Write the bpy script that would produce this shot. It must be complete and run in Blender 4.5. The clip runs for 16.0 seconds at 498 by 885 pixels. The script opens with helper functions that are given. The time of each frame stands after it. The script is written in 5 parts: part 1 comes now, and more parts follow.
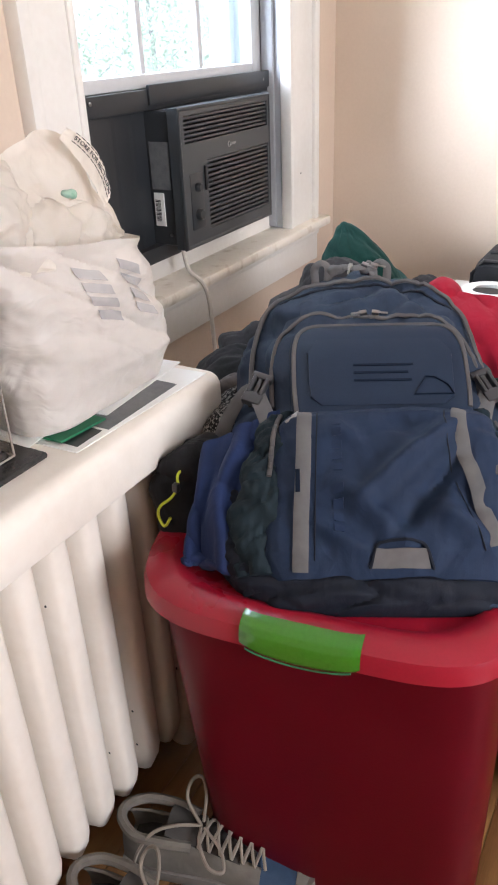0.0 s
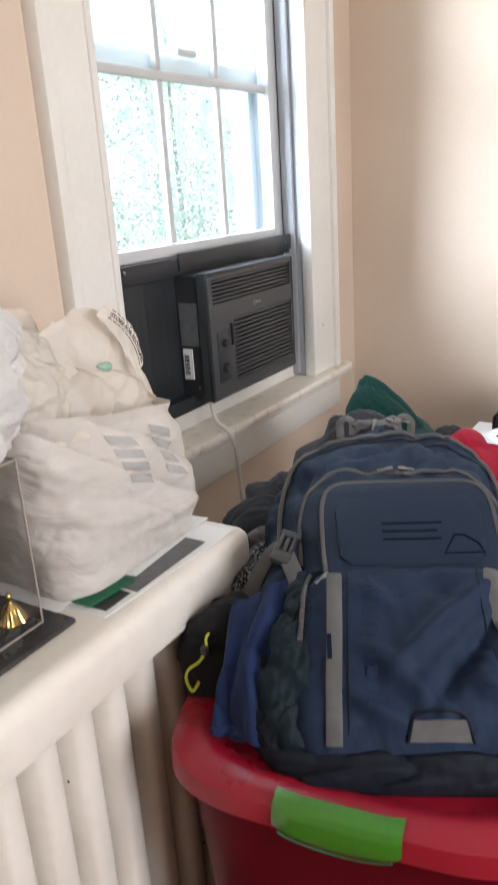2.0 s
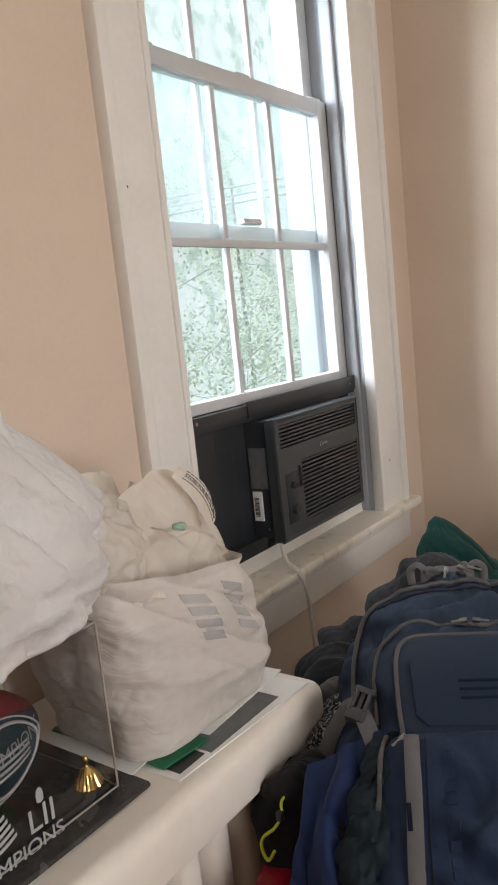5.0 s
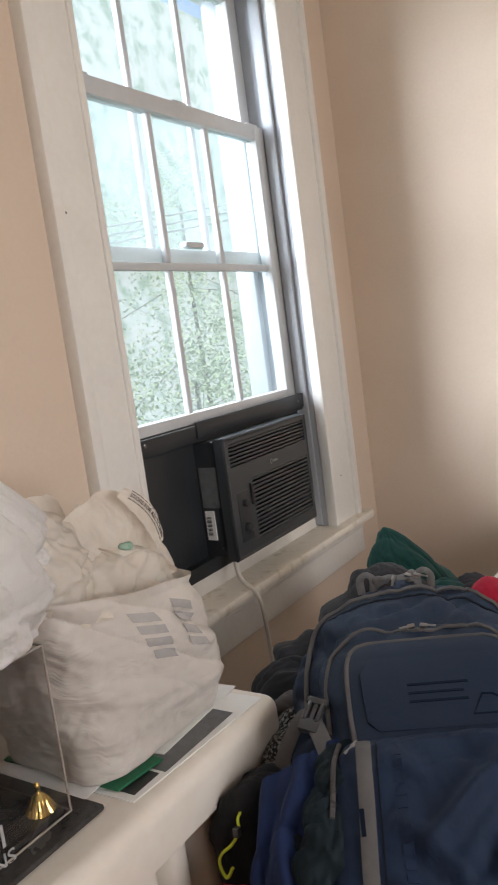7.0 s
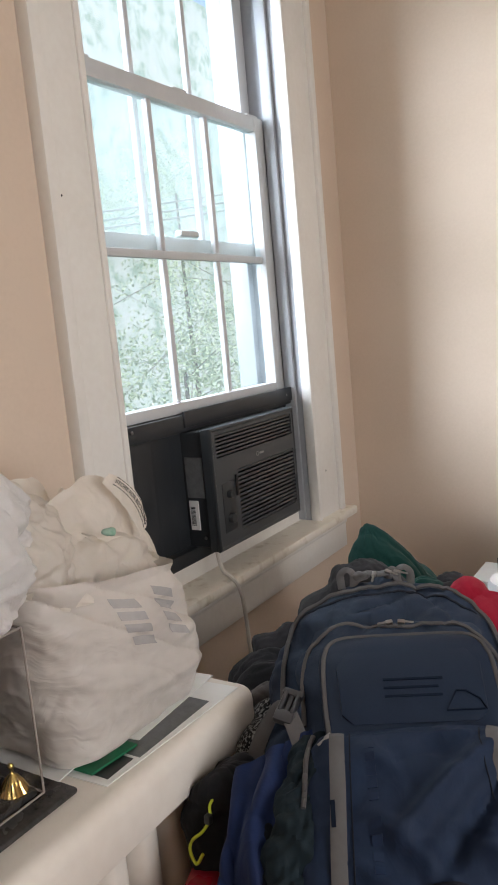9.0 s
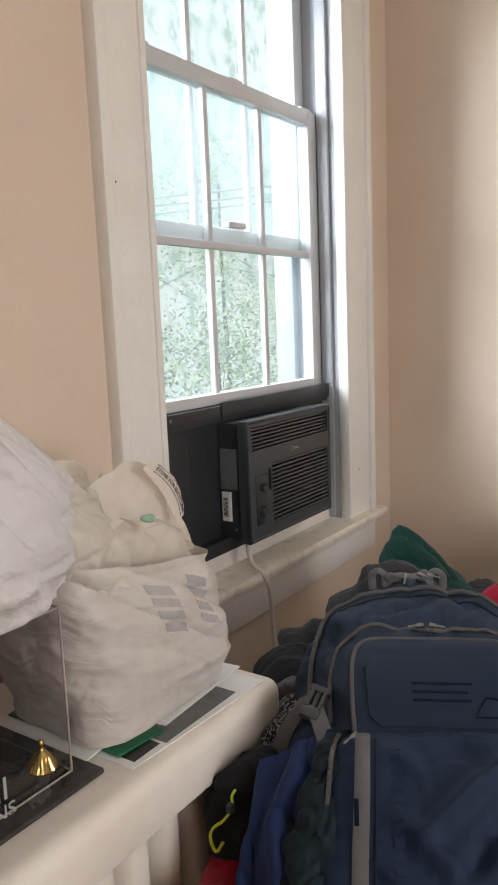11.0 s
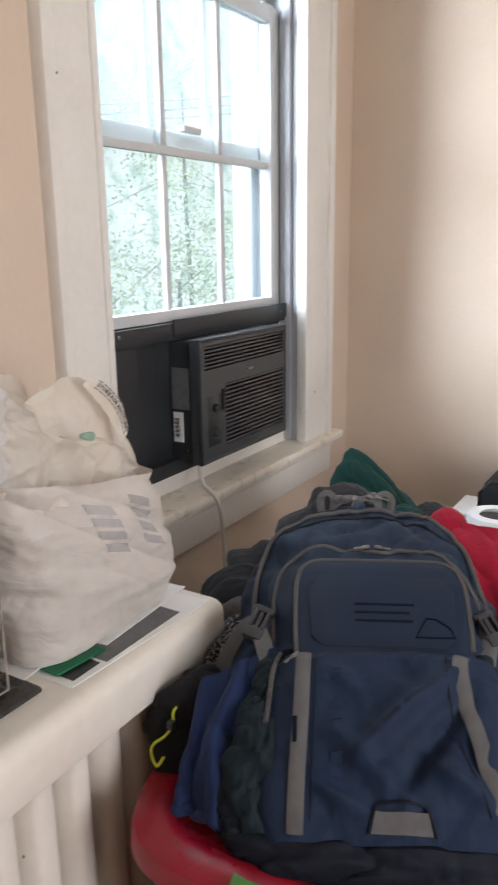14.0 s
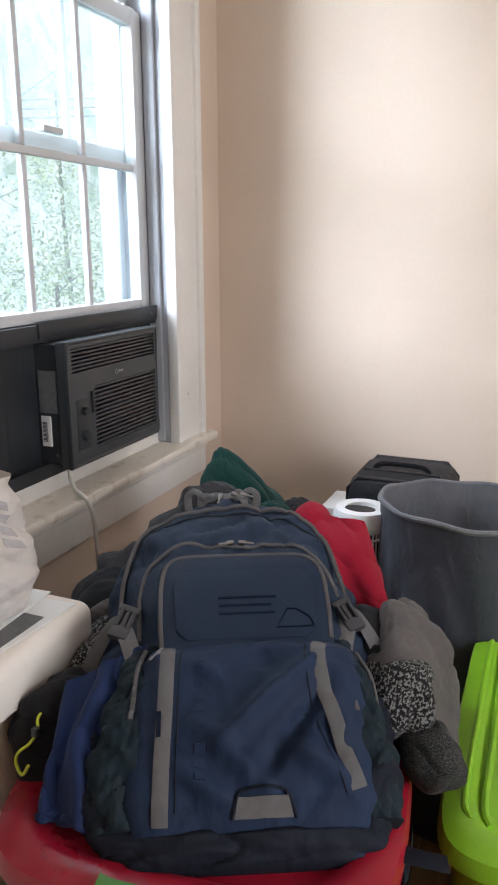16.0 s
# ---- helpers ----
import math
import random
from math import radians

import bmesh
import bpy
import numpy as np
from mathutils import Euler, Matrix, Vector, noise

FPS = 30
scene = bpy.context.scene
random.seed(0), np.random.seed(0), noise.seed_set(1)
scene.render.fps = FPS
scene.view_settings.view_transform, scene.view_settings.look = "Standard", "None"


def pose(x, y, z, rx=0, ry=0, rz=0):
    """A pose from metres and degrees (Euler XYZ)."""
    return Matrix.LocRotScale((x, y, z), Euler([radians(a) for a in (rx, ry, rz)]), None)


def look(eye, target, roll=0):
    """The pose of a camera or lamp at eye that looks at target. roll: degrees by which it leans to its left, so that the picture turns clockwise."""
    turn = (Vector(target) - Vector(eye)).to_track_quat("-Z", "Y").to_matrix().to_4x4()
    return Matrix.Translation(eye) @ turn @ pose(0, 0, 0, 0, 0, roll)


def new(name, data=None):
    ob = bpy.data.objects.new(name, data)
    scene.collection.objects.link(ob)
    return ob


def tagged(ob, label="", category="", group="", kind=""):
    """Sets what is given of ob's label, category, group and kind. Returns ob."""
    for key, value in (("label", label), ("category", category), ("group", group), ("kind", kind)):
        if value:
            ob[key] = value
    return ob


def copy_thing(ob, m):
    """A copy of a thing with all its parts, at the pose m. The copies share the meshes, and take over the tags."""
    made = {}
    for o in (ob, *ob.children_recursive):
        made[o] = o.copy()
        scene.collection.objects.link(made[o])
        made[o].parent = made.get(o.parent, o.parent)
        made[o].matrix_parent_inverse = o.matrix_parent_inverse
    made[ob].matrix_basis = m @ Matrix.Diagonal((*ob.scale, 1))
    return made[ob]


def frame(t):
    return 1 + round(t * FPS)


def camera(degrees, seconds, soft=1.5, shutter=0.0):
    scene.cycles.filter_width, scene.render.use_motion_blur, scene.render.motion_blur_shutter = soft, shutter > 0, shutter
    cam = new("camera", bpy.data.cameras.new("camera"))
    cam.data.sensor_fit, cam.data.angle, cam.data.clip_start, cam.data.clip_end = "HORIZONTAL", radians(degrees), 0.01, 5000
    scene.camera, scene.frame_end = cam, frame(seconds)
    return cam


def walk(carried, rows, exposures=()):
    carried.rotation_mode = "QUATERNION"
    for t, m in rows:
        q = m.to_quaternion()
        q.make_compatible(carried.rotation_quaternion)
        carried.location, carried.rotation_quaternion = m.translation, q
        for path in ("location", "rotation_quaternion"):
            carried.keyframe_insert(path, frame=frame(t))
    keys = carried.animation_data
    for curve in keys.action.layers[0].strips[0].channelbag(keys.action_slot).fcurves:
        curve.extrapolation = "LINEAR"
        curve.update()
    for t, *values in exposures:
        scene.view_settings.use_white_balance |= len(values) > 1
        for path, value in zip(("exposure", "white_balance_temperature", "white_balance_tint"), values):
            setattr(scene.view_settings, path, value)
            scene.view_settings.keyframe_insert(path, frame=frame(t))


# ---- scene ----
cam = camera(36.8, 16.0, 1.8, 0.5)
PATH = [
    (0, (1.055, 0.473, 1.308), (0.16, 1.982, 0.347), -2.5),
    (0.5, (1.075, 0.468, 1.312), (0.145, 1.985, 0.399), -2.9),
    (1, (1.085, 0.463, 1.32), (0.138, 2.001, 0.461), -3.2),
    (1.5, (1.081, 0.469, 1.313), (0.117, 2.032, 0.521), -3.3),
    (2, (1.046, 0.483, 1.353), (0.038, 2.085, 0.708), -3.7),
    (2.5, (1.087, 0.457, 1.378), (0.032, 2.073, 0.852), -4.5),
    (3, (1.055, 0.463, 1.448), (-0.123, 2.034, 1.069), -6.0),
    (5.5, (1.062, 0.467, 1.408), (-0.116, 2.052, 1.09), -6.2),
    (6, (1.066, 0.462, 1.407), (-0.095, 2.06, 1.095), -7.1),
    (6.5, (1.092, 0.47, 1.402), (-0.058, 2.083, 1.123), -7.8),
    (7, (1.09, 0.466, 1.403), (-0.002, 2.12, 1.13), -7.7),
    (7.5, (1.088, 0.465, 1.403), (0.044, 2.147, 1.119), -7.2),
    (8, (1.091, 0.468, 1.402), (0.047, 2.149, 1.116), -6.6),
    (8.5, (1.094, 0.466, 1.402), (0.04, 2.141, 1.109), -5.9),
    (11, (1.074, 0.449, 1.406), (-0.048, 2.075, 1.094), -2.3),
    (11.5, (1.074, 0.448, 1.406), (-0.117, 2.018, 1.061), -2.9),
    (12, (1.068, 0.458, 1.407), (-0.17, 1.977, 1.01), -2.8),
    (12.5, (1.053, 0.475, 1.392), (-0.213, 1.941, 0.895), -3.0),
    (13, (1.067, 0.472, 1.4), (-0.117, 2.004, 0.899), -2.2),
    (13.5, (1.069, 0.473, 1.399), (-0.041, 2.056, 0.884), -1.4),
    (14, (1.073, 0.493, 1.39), (0.054, 2.136, 0.876), -0.8),
    (14.5, (1.095, 0.499, 1.392), (0.196, 2.218, 0.906), -0.4),
    (15, (1.121, 0.507, 1.39), (0.268, 2.25, 0.904), -0.7),
    (15.5, (1.121, 0.493, 1.393), (0.315, 2.256, 0.901), -0.3),
    (16, (1.118, 0.496, 1.386), (0.364, 2.278, 0.88), -0.1),
]
walk(cam, [(t, look(eye, target, roll)) for t, eye, target, roll in PATH],
     [(0.0, 1.15, 6000, 13), (1.5, 1.07, 6000, 11.5), (3.0, 0.42, 6000, 7.5), (5.5, 0.25, 6450, 11.5), (8.5, 0.21, 6250, 11), (11.0, 0.26, 6420, 11.5), (12.0, 0.24, 6420, 14), (12.5, 0.20, 6420, 16),
      (13.0, 0.40, 6350, 13), (14.5, 0.51, 6050, 11.5), (16.0, 0.52, 5980, 11.5)])

# ---- world, sun, window light ----
world = bpy.data.worlds.new("daylight")
scene.world = world
world.use_nodes = True
wn = world.node_tree
sky = wn.nodes.new("ShaderNodeTexSky")
sky.sky_type, sky.sun_disc = "NISHITA", False
sky.sun_elevation, sky.sun_rotation = radians(58), radians(-10)
wn.links.new(sky.outputs[0], wn.nodes["Background"].inputs[0])
wn.nodes["Background"].inputs[1].default_value = 0.12

sun = new("sun", bpy.data.lights.new("sun", "SUN"))
sun.data.energy, sun.data.angle, sun.data.color = 3.6, radians(0.6), (1.0, 0.95, 0.87)
sun.matrix_world = look((-3, 14, 20), (-3.6, 2, 0))


def window_light(name, eye, target, sx, sy, watts, colour):
    lamp = new(name, bpy.data.lights.new(name, "AREA"))
    lamp.data.shape, lamp.data.size, lamp.data.size_y = "RECTANGLE", sx, sy
    lamp.data.energy, lamp.data.color = watts, colour
    lamp.matrix_world = look(eye, target)
    return lamp


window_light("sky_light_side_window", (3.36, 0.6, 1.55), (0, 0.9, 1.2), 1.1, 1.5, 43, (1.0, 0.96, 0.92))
# two unseen area lamps added for open sky, reaching the room through the front window alone
window_light("sky_light_front_window", (-2.7, -0.4, 2.9), (0.1, 2.15, 1.6), 2.4, 2.4, 440, (0.86, 0.93, 1.0))
window_light("sky_light_above_window", (-1.0, 2.1, 3.5), (0.9, 2.1, 0.9), 1.5, 1.3, 135, (0.88, 0.94, 1.0))


# ---- materials ----
def material(name, dark, light, rough=0.6, scale=8.0, fine=60.0, bump=0.15, metal=0.0, sheen=0.0, spread=0.5,
             rough_var=0.1, coat=0.0, pieces=0.0, stretch=(1, 1, 1), relief=0.002, spec=0.5):
    m = bpy.data.materials.new(name)
    m.use_nodes = True
    t, b = m.node_tree, m.node_tree.nodes["Principled BSDF"]
    co = t.nodes.new("ShaderNodeTexCoord")
    mp = t.nodes.new("ShaderNodeMapping")
    mp.inputs["Scale"].default_value = stretch
    t.links.new(co.outputs["Object"], mp.inputs[0])

    def grain(s, detail):
        n = t.nodes.new("ShaderNodeTexNoise")
        n.inputs["Scale"].default_value, n.inputs["Detail"].default_value = s, detail
        t.links.new(mp.outputs[0], n.inputs["Vector"])
        return n
    big, small = grain(scale, 4), grain(fine, 5)
    mix = t.nodes.new("ShaderNodeMath")
    mix.operation = "MULTIPLY_ADD"
    t.links.new(small.outputs[0], mix.inputs[0])
    mix.inputs[1].default_value = spread
    t.links.new(big.outputs[0], mix.inputs[2])
    last = mix.outputs[0]
    if pieces:
        info = t.nodes.new("ShaderNodeObjectInfo")
        add = t.nodes.new("ShaderNodeMath")
        add.operation = "MULTIPLY_ADD"
        t.links.new(info.outputs["Random"], add.inputs[0])
        add.inputs[1].default_value = pieces
        t.links.new(last, add.inputs[2])
        last = add.outputs[0]
    ramp = t.nodes.new("ShaderNodeValToRGB")
    ramp.color_ramp.elements[0].position = 0.35
    ramp.color_ramp.elements[1].position = 0.65 + spread * 0.5 + pieces
    ramp.color_ramp.elements[0].color, ramp.color_ramp.elements[1].color = (*dark, 1), (*light, 1)
    t.links.new(last, ramp.inputs[0])
    t.links.new(ramp.outputs[0], b.inputs["Base Color"])
    rr = t.nodes.new("ShaderNodeMapRange")
    rr.inputs["To Min"].default_value, rr.inputs["To Max"].default_value = max(rough - rough_var, 0.02), min(rough + rough_var, 1)
    t.links.new(big.outputs[0], rr.inputs["Value"])
    t.links.new(rr.outputs[0], b.inputs["Roughness"])
    b.inputs["Metallic"].default_value, b.inputs["Sheen Weight"].default_value = metal, sheen
    b.inputs["Coat Weight"].default_value, b.inputs["Specular IOR Level"].default_value = coat, spec
    if bump:
        bp = t.nodes.new("ShaderNodeBump")
        bp.inputs["Strength"].default_value, bp.inputs["Distance"].default_value = bump, relief
        t.links.new(small.outputs[0], bp.inputs["Height"])
        t.links.new(bp.outputs[0], b.inputs["Normal"])
    return m


def weave(name, dark, light, count=900.0, rough=0.8, sheen=0.2, scale=9.0, crease=0.55, spec=0.25):
    """Woven cloth: two crossed fine waves in the relief, worn patches in the colour."""
    m = material(name, dark, light, rough, scale, 70, 0, sheen=sheen * 0.12, spread=0.35, spec=spec)
    t, b = m.node_tree, m.node_tree.nodes["Principled BSDF"]
    co = t.nodes.new("ShaderNodeTexCoord")
    both = t.nodes.new("ShaderNodeMath")
    for i, way in enumerate(("X", "Z")):
        w = t.nodes.new("ShaderNodeTexWave")
        w.bands_direction = way
        w.inputs["Scale"].default_value, w.inputs["Distortion"].default_value = count / 3.0, 0.6
        t.links.new(co.outputs["Object"], w.inputs["Vector"])
        t.links.new(w.outputs["Fac"], both.inputs[i])
    bp = t.nodes.new("ShaderNodeBump")
    bp.inputs["Strength"].default_value, bp.inputs["Distance"].default_value = 0.18, 0.0005
    t.links.new(both.outputs[0], bp.inputs["Height"])
    # creases: ridged noise pulled long, under the thread
    mp = t.nodes.new("ShaderNodeMapping")
    mp.inputs["Scale"].default_value, mp.inputs["Rotation"].default_value = (1.0, 0.8, 0.5), (0.3, 0.6, 0.2)
    t.links.new(co.outputs["Object"], mp.inputs[0])
    under = None
    for size, high in ((16.0, 0.010), (42.0, 0.0035)):
        n, ab, cr = t.nodes.new("ShaderNodeTexNoise"), t.nodes.new("ShaderNodeMath"), t.nodes.new("ShaderNodeBump")
        n.inputs["Scale"].default_value, n.inputs["Detail"].default_value, n.inputs["Distortion"].default_value = size, 1.5, 0.8
        ab.operation = "PINGPONG"
        ab.inputs[1].default_value = 0.5
        cr.inputs["Strength"].default_value, cr.inputs["Distance"].default_value = crease, high
        t.links.new(mp.outputs[0], n.inputs["Vector"])
        t.links.new(n.outputs[0], ab.inputs[0])
        t.links.new(ab.outputs[0], cr.inputs["Height"])
        if under is not None:
            t.links.new(under, cr.inputs["Normal"])
        under = cr.outputs[0]
    t.links.new(under, bp.inputs["Normal"])
    t.links.new(bp.outputs[0], b.inputs["Normal"])
    return m


def speckled(name, dark, light, size=420.0):
    m = material(name, dark, light, 0.95, 10, 90, 0, sheen=0.04, spec=0.1)
    t, b = m.node_tree, m.node_tree.nodes["Principled BSDF"]
    co = t.nodes.new("ShaderNodeTexCoord")
    mp = t.nodes.new("ShaderNodeMapping")
    mp.inputs["Scale"].default_value = (1, 0.45, 1)
    n = t.nodes.new("ShaderNodeTexNoise")
    n.inputs["Scale"].default_value, n.inputs["Detail"].default_value = size, 1.5
    r = t.nodes.new("ShaderNodeValToRGB")
    r.color_ramp.elements[0].position, r.color_ramp.elements[1].position = 0.5, 0.58
    r.color_ramp.elements[0].color, r.color_ramp.elements[1].color = (*dark, 1), (*light, 1)
    t.links.new(co.outputs["Object"], mp.inputs[0])
    t.links.new(mp.outputs[0], n.inputs["Vector"])
    t.links.new(n.outputs[0], r.inputs[0])
    t.links.new(r.outputs[0], b.inputs["Base Color"])
    bp = t.nodes.new("ShaderNodeBump")
    bp.inputs["Strength"].default_value, bp.inputs["Distance"].default_value = 0.6, 0.002
    t.links.new(n.outputs[0], bp.inputs["Height"])
    t.links.new(bp.outputs[0], b.inputs["Normal"])
    return m


def clear(name, tint, gloss, haze=0.0, rough=0.03):
    """A thin clear pane: see-through, glossy by Fresnel, with a pale veil mixed in to imitate bright haze."""
    m = bpy.data.materials.new(name)
    m.use_nodes = True
    t = m.node_tree
    t.nodes.remove(t.nodes["Principled BSDF"])
    out = t.nodes["Material Output"]
    see, shine, veil = (t.nodes.new("ShaderNodeBsdf" + k) for k in ("Transparent", "Glossy", "Translucent"))
    see.inputs[0].default_value = (*tint, 1)
    shine.inputs["Roughness"].default_value = rough
    fres, mul, pw = t.nodes.new("ShaderNodeLayerWeight"), t.nodes.new("ShaderNodeMath"), t.nodes.new("ShaderNodeMath")
    fres.inputs[0].default_value = 0.5
    pw.operation, mul.operation = "POWER", "MULTIPLY_ADD"
    pw.inputs[1].default_value = 5.0
    mul.inputs[1].default_value, mul.inputs[2].default_value = gloss, 0.03
    t.links.new(fres.outputs["Facing"], pw.inputs[0])
    t.links.new(pw.outputs[0], mul.inputs[0])
    m1, m2 = t.nodes.new("ShaderNodeMixShader"), t.nodes.new("ShaderNodeMixShader")
    co, n, mr = t.nodes.new("ShaderNodeTexCoord"), t.nodes.new("ShaderNodeTexNoise"), t.nodes.new("ShaderNodeMapRange")
    n.inputs["Scale"].default_value, n.inputs["Detail"].default_value = 9, 6
    mr.inputs["To Min"].default_value, mr.inputs["To Max"].default_value = haze * 0.5, haze * 1.5
    t.links.new(co.outputs["Object"], n.inputs["Vector"])
    t.links.new(n.outputs[0], mr.inputs["Value"])
    veil.inputs[0].default_value = (0.85, 0.92, 0.95, 1)
    t.links.new(mr.outputs[0], m1.inputs[0])
    t.links.new(see.outputs[0], m1.inputs[1])
    t.links.new(veil.outputs[0], m1.inputs[2])
    t.links.new(mul.outputs[0], m2.inputs[0])
    t.links.new(m1.outputs[0], m2.inputs[1])
    t.links.new(shine.outputs[0], m2.inputs[2])
    t.links.new(m2.outputs[0], out.inputs["Surface"])
    return m


def thin_plastic(name, colour, through_share, size=1.0, crisp=0.6, pull=(0.7, 0.55, 1.5)):
    """White bag film: partly lets light through, with a soft gloss and sharp creases."""
    m = material(name, tuple(c * 0.88 for c in colour), colour, 0.38, 7, 45, 0, spread=0.3, spec=0.4)
    t, b = m.node_tree, m.node_tree.nodes["Principled BSDF"]
    co, warp, mixv = t.nodes.new("ShaderNodeTexCoord"), t.nodes.new("ShaderNodeTexNoise"), t.nodes.new("ShaderNodeMixRGB")
    warp.inputs["Scale"].default_value, warp.inputs["Detail"].default_value = 9 * size, 3
    mixv.inputs[0].default_value = 0.10
    t.links.new(co.outputs["Object"], warp.inputs["Vector"])
    t.links.new(co.outputs["Object"], mixv.inputs[1])
    t.links.new(warp.outputs["Color"], mixv.inputs[2])
    mp = t.nodes.new("ShaderNodeMapping")
    mp.inputs["Scale"].default_value, mp.inputs["Rotation"].default_value = pull, (0.35, 0.0, 0.0)
    t.links.new(mixv.outputs[0], mp.inputs[0])
    last = None
    for scale, gain in ((15, 1.0), (34, 0.5), (80, 0.2)):
        v, k = t.nodes.new("ShaderNodeTexVoronoi"), t.nodes.new("ShaderNodeMath")
        v.inputs["Scale"].default_value = scale * size
        k.operation = "MULTIPLY_ADD"
        k.inputs[1].default_value = gain
        t.links.new(mp.outputs[0], v.inputs["Vector"])
        t.links.new(v.outputs["Distance"], k.inputs[0])
        if last is not None:
            t.links.new(last, k.inputs[2])
        else:
            k.inputs[2].default_value = 0
        last = k.outputs[0]
    bp = t.nodes.new("ShaderNodeBump")
    bp.inputs["Strength"].default_value, bp.inputs["Distance"].default_value = crisp, 0.013 / size
    t.links.new(last, bp.inputs["Height"])
    t.links.new(bp.outputs[0], b.inputs["Normal"])
    tr, mx = t.nodes.new("ShaderNodeBsdfTranslucent"), t.nodes.new("ShaderNodeMixShader")
    tr.inputs[0].default_value = (*colour, 1)
    t.links.new(bp.outputs[0], tr.inputs["Normal"])
    mx.inputs[0].default_value = through_share
    t.links.new(b.outputs[0], mx.inputs[1])
    t.links.new(tr.outputs[0], mx.inputs[2])
    t.links.new(mx.outputs[0], t.nodes["Material Output"].inputs["Surface"])
    return m


def stained_sill(name):
    """White paint with brown water stains and flaked patches."""
    m = material(name, (0.76, 0.71, 0.62), (0.85, 0.81, 0.73), 0.45, 6, 50, 0.2)
    t, b = m.node_tree, m.node_tree.nodes["Principled BSDF"]
    old = b.inputs["Base Color"].links[0].from_socket
    co, n, r, mx = (t.nodes.new("ShaderNode" + k) for k in ("TexCoord", "TexNoise", "ValToRGB", "MixRGB"))
    n.inputs["Scale"].default_value, n.inputs["Detail"].default_value = 24, 12
    r.color_ramp.elements[0].position, r.color_ramp.elements[1].position = 0.55, 0.70
    r.color_ramp.elements[1].color = (0.45, 0.45, 0.45, 1)
    t.links.new(co.outputs["Object"], n.inputs["Vector"])
    t.links.new(n.outputs[0], r.inputs[0])
    t.links.new(r.outputs[0], mx.inputs[0])
    t.links.new(old, mx.inputs[1])
    mx.inputs[2].default_value = (0.38, 0.29, 0.19, 1)
    t.links.new(mx.outputs[0], b.inputs["Base Color"])
    return m


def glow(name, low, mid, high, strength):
    """Emission standing in for distant foliage and sky out of the window, daylight put into its colours."""
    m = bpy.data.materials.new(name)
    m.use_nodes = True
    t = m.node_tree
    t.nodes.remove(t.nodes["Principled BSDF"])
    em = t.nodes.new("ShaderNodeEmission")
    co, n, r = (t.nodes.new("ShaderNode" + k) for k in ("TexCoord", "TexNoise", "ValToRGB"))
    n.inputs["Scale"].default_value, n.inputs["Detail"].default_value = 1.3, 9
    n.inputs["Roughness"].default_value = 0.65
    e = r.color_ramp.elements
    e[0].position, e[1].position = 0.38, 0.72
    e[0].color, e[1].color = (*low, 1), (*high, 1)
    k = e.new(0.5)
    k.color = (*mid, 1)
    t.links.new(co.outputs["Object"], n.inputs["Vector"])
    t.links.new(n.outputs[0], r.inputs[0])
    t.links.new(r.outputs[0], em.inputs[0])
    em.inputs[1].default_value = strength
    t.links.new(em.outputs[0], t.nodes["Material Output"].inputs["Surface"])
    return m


PAINT_WALL = material("beige_wall_paint", (0.63, 0.51, 0.405), (0.69, 0.565, 0.455), 0.75, 3, 120, 0.12, relief=0.001)
PAINT_TRIM = material("white_trim_paint", (0.74, 0.71, 0.66), (0.82, 0.80, 0.76), 0.38, 5, 60, 0.12)
PAINT_CEIL = material("ceiling_paint", (0.78, 0.76, 0.72), (0.82, 0.8, 0.77), 0.85, 4, 90, 0.1)
PAINT_RAD = material("radiator_enamel", (0.72, 0.66, 0.58), (0.80, 0.75, 0.68), 0.42, 7, 45, 0.25, relief=0.003)
VINYL = material("sash_vinyl", (0.52, 0.53, 0.54), (0.58, 0.59, 0.60), 0.4, 6, 80, 0.05)
JAMB = material("grey_jamb_liner", (0.30, 0.31, 0.33), (0.38, 0.39, 0.41), 0.45, 6, 80, 0.05)
SILL = stained_sill("stained_sill_paint")
OAK = material("oak_floor", (0.12, 0.051, 0.015), (0.252, 0.126, 0.045), 0.32, 5, 55, 0.2, pieces=0.25, stretch=(9, 0.8, 1))
GLASS = clear("window_glass", (0.92, 0.96, 0.96), 0.7, 0.040)
ACRYLIC = clear("acrylic_sheet", (0.97, 0.97, 0.97), 0.8, 0.015)
ACRYLIC_EDGE = material("acrylic_edge", (0.25, 0.22, 0.2), (0.35, 0.31, 0.28), 0.2, 6, 60, 0)
AC_BLACK = material("black_ac_plastic", (0.014, 0.016, 0.019), (0.024, 0.027, 0.031), 0.42, 9, 300, 0.12, relief=0.0006)
AC_GREY = material("dark_grey_ac_plastic", (0.03, 0.034, 0.038), (0.042, 0.047, 0.052), 0.4, 9, 300, 0.12, relief=0.0006)
# black of the slider; in openings it stands in for their shade
SLOT_SHADE_BLACK = material("slot_shade_black", (0.004, 0.004, 0.005), (0.008, 0.008, 0.009), 0.6, 9, 90, 0)
AC_SILVER = material("silver_mark", (0.22, 0.22, 0.22), (0.3, 0.3, 0.3), 0.35, 9, 90, 0, metal=0.4)
LABEL_GREY = material("grey_rating_label", (0.08, 0.085, 0.09), (0.15, 0.155, 0.16), 0.45, 60, 300, 0)
PAPER = material("white_paper", (0.74, 0.74, 0.72), (0.84, 0.84, 0.82), 0.7, 6, 80, 0.05)
INK = material("black_ink", (0.012, 0.012, 0.014), (0.03, 0.03, 0.033), 0.35, 12, 90, 0)
INK_GREY = material("grey_bag_print", (0.36, 0.345, 0.335), (0.45, 0.43, 0.42), 0.5, 12, 90, 0.1)
GREEN_CARD = material("green_card", (0.01, 0.11, 0.05), (0.02, 0.17, 0.08), 0.4, 12, 90, 0)
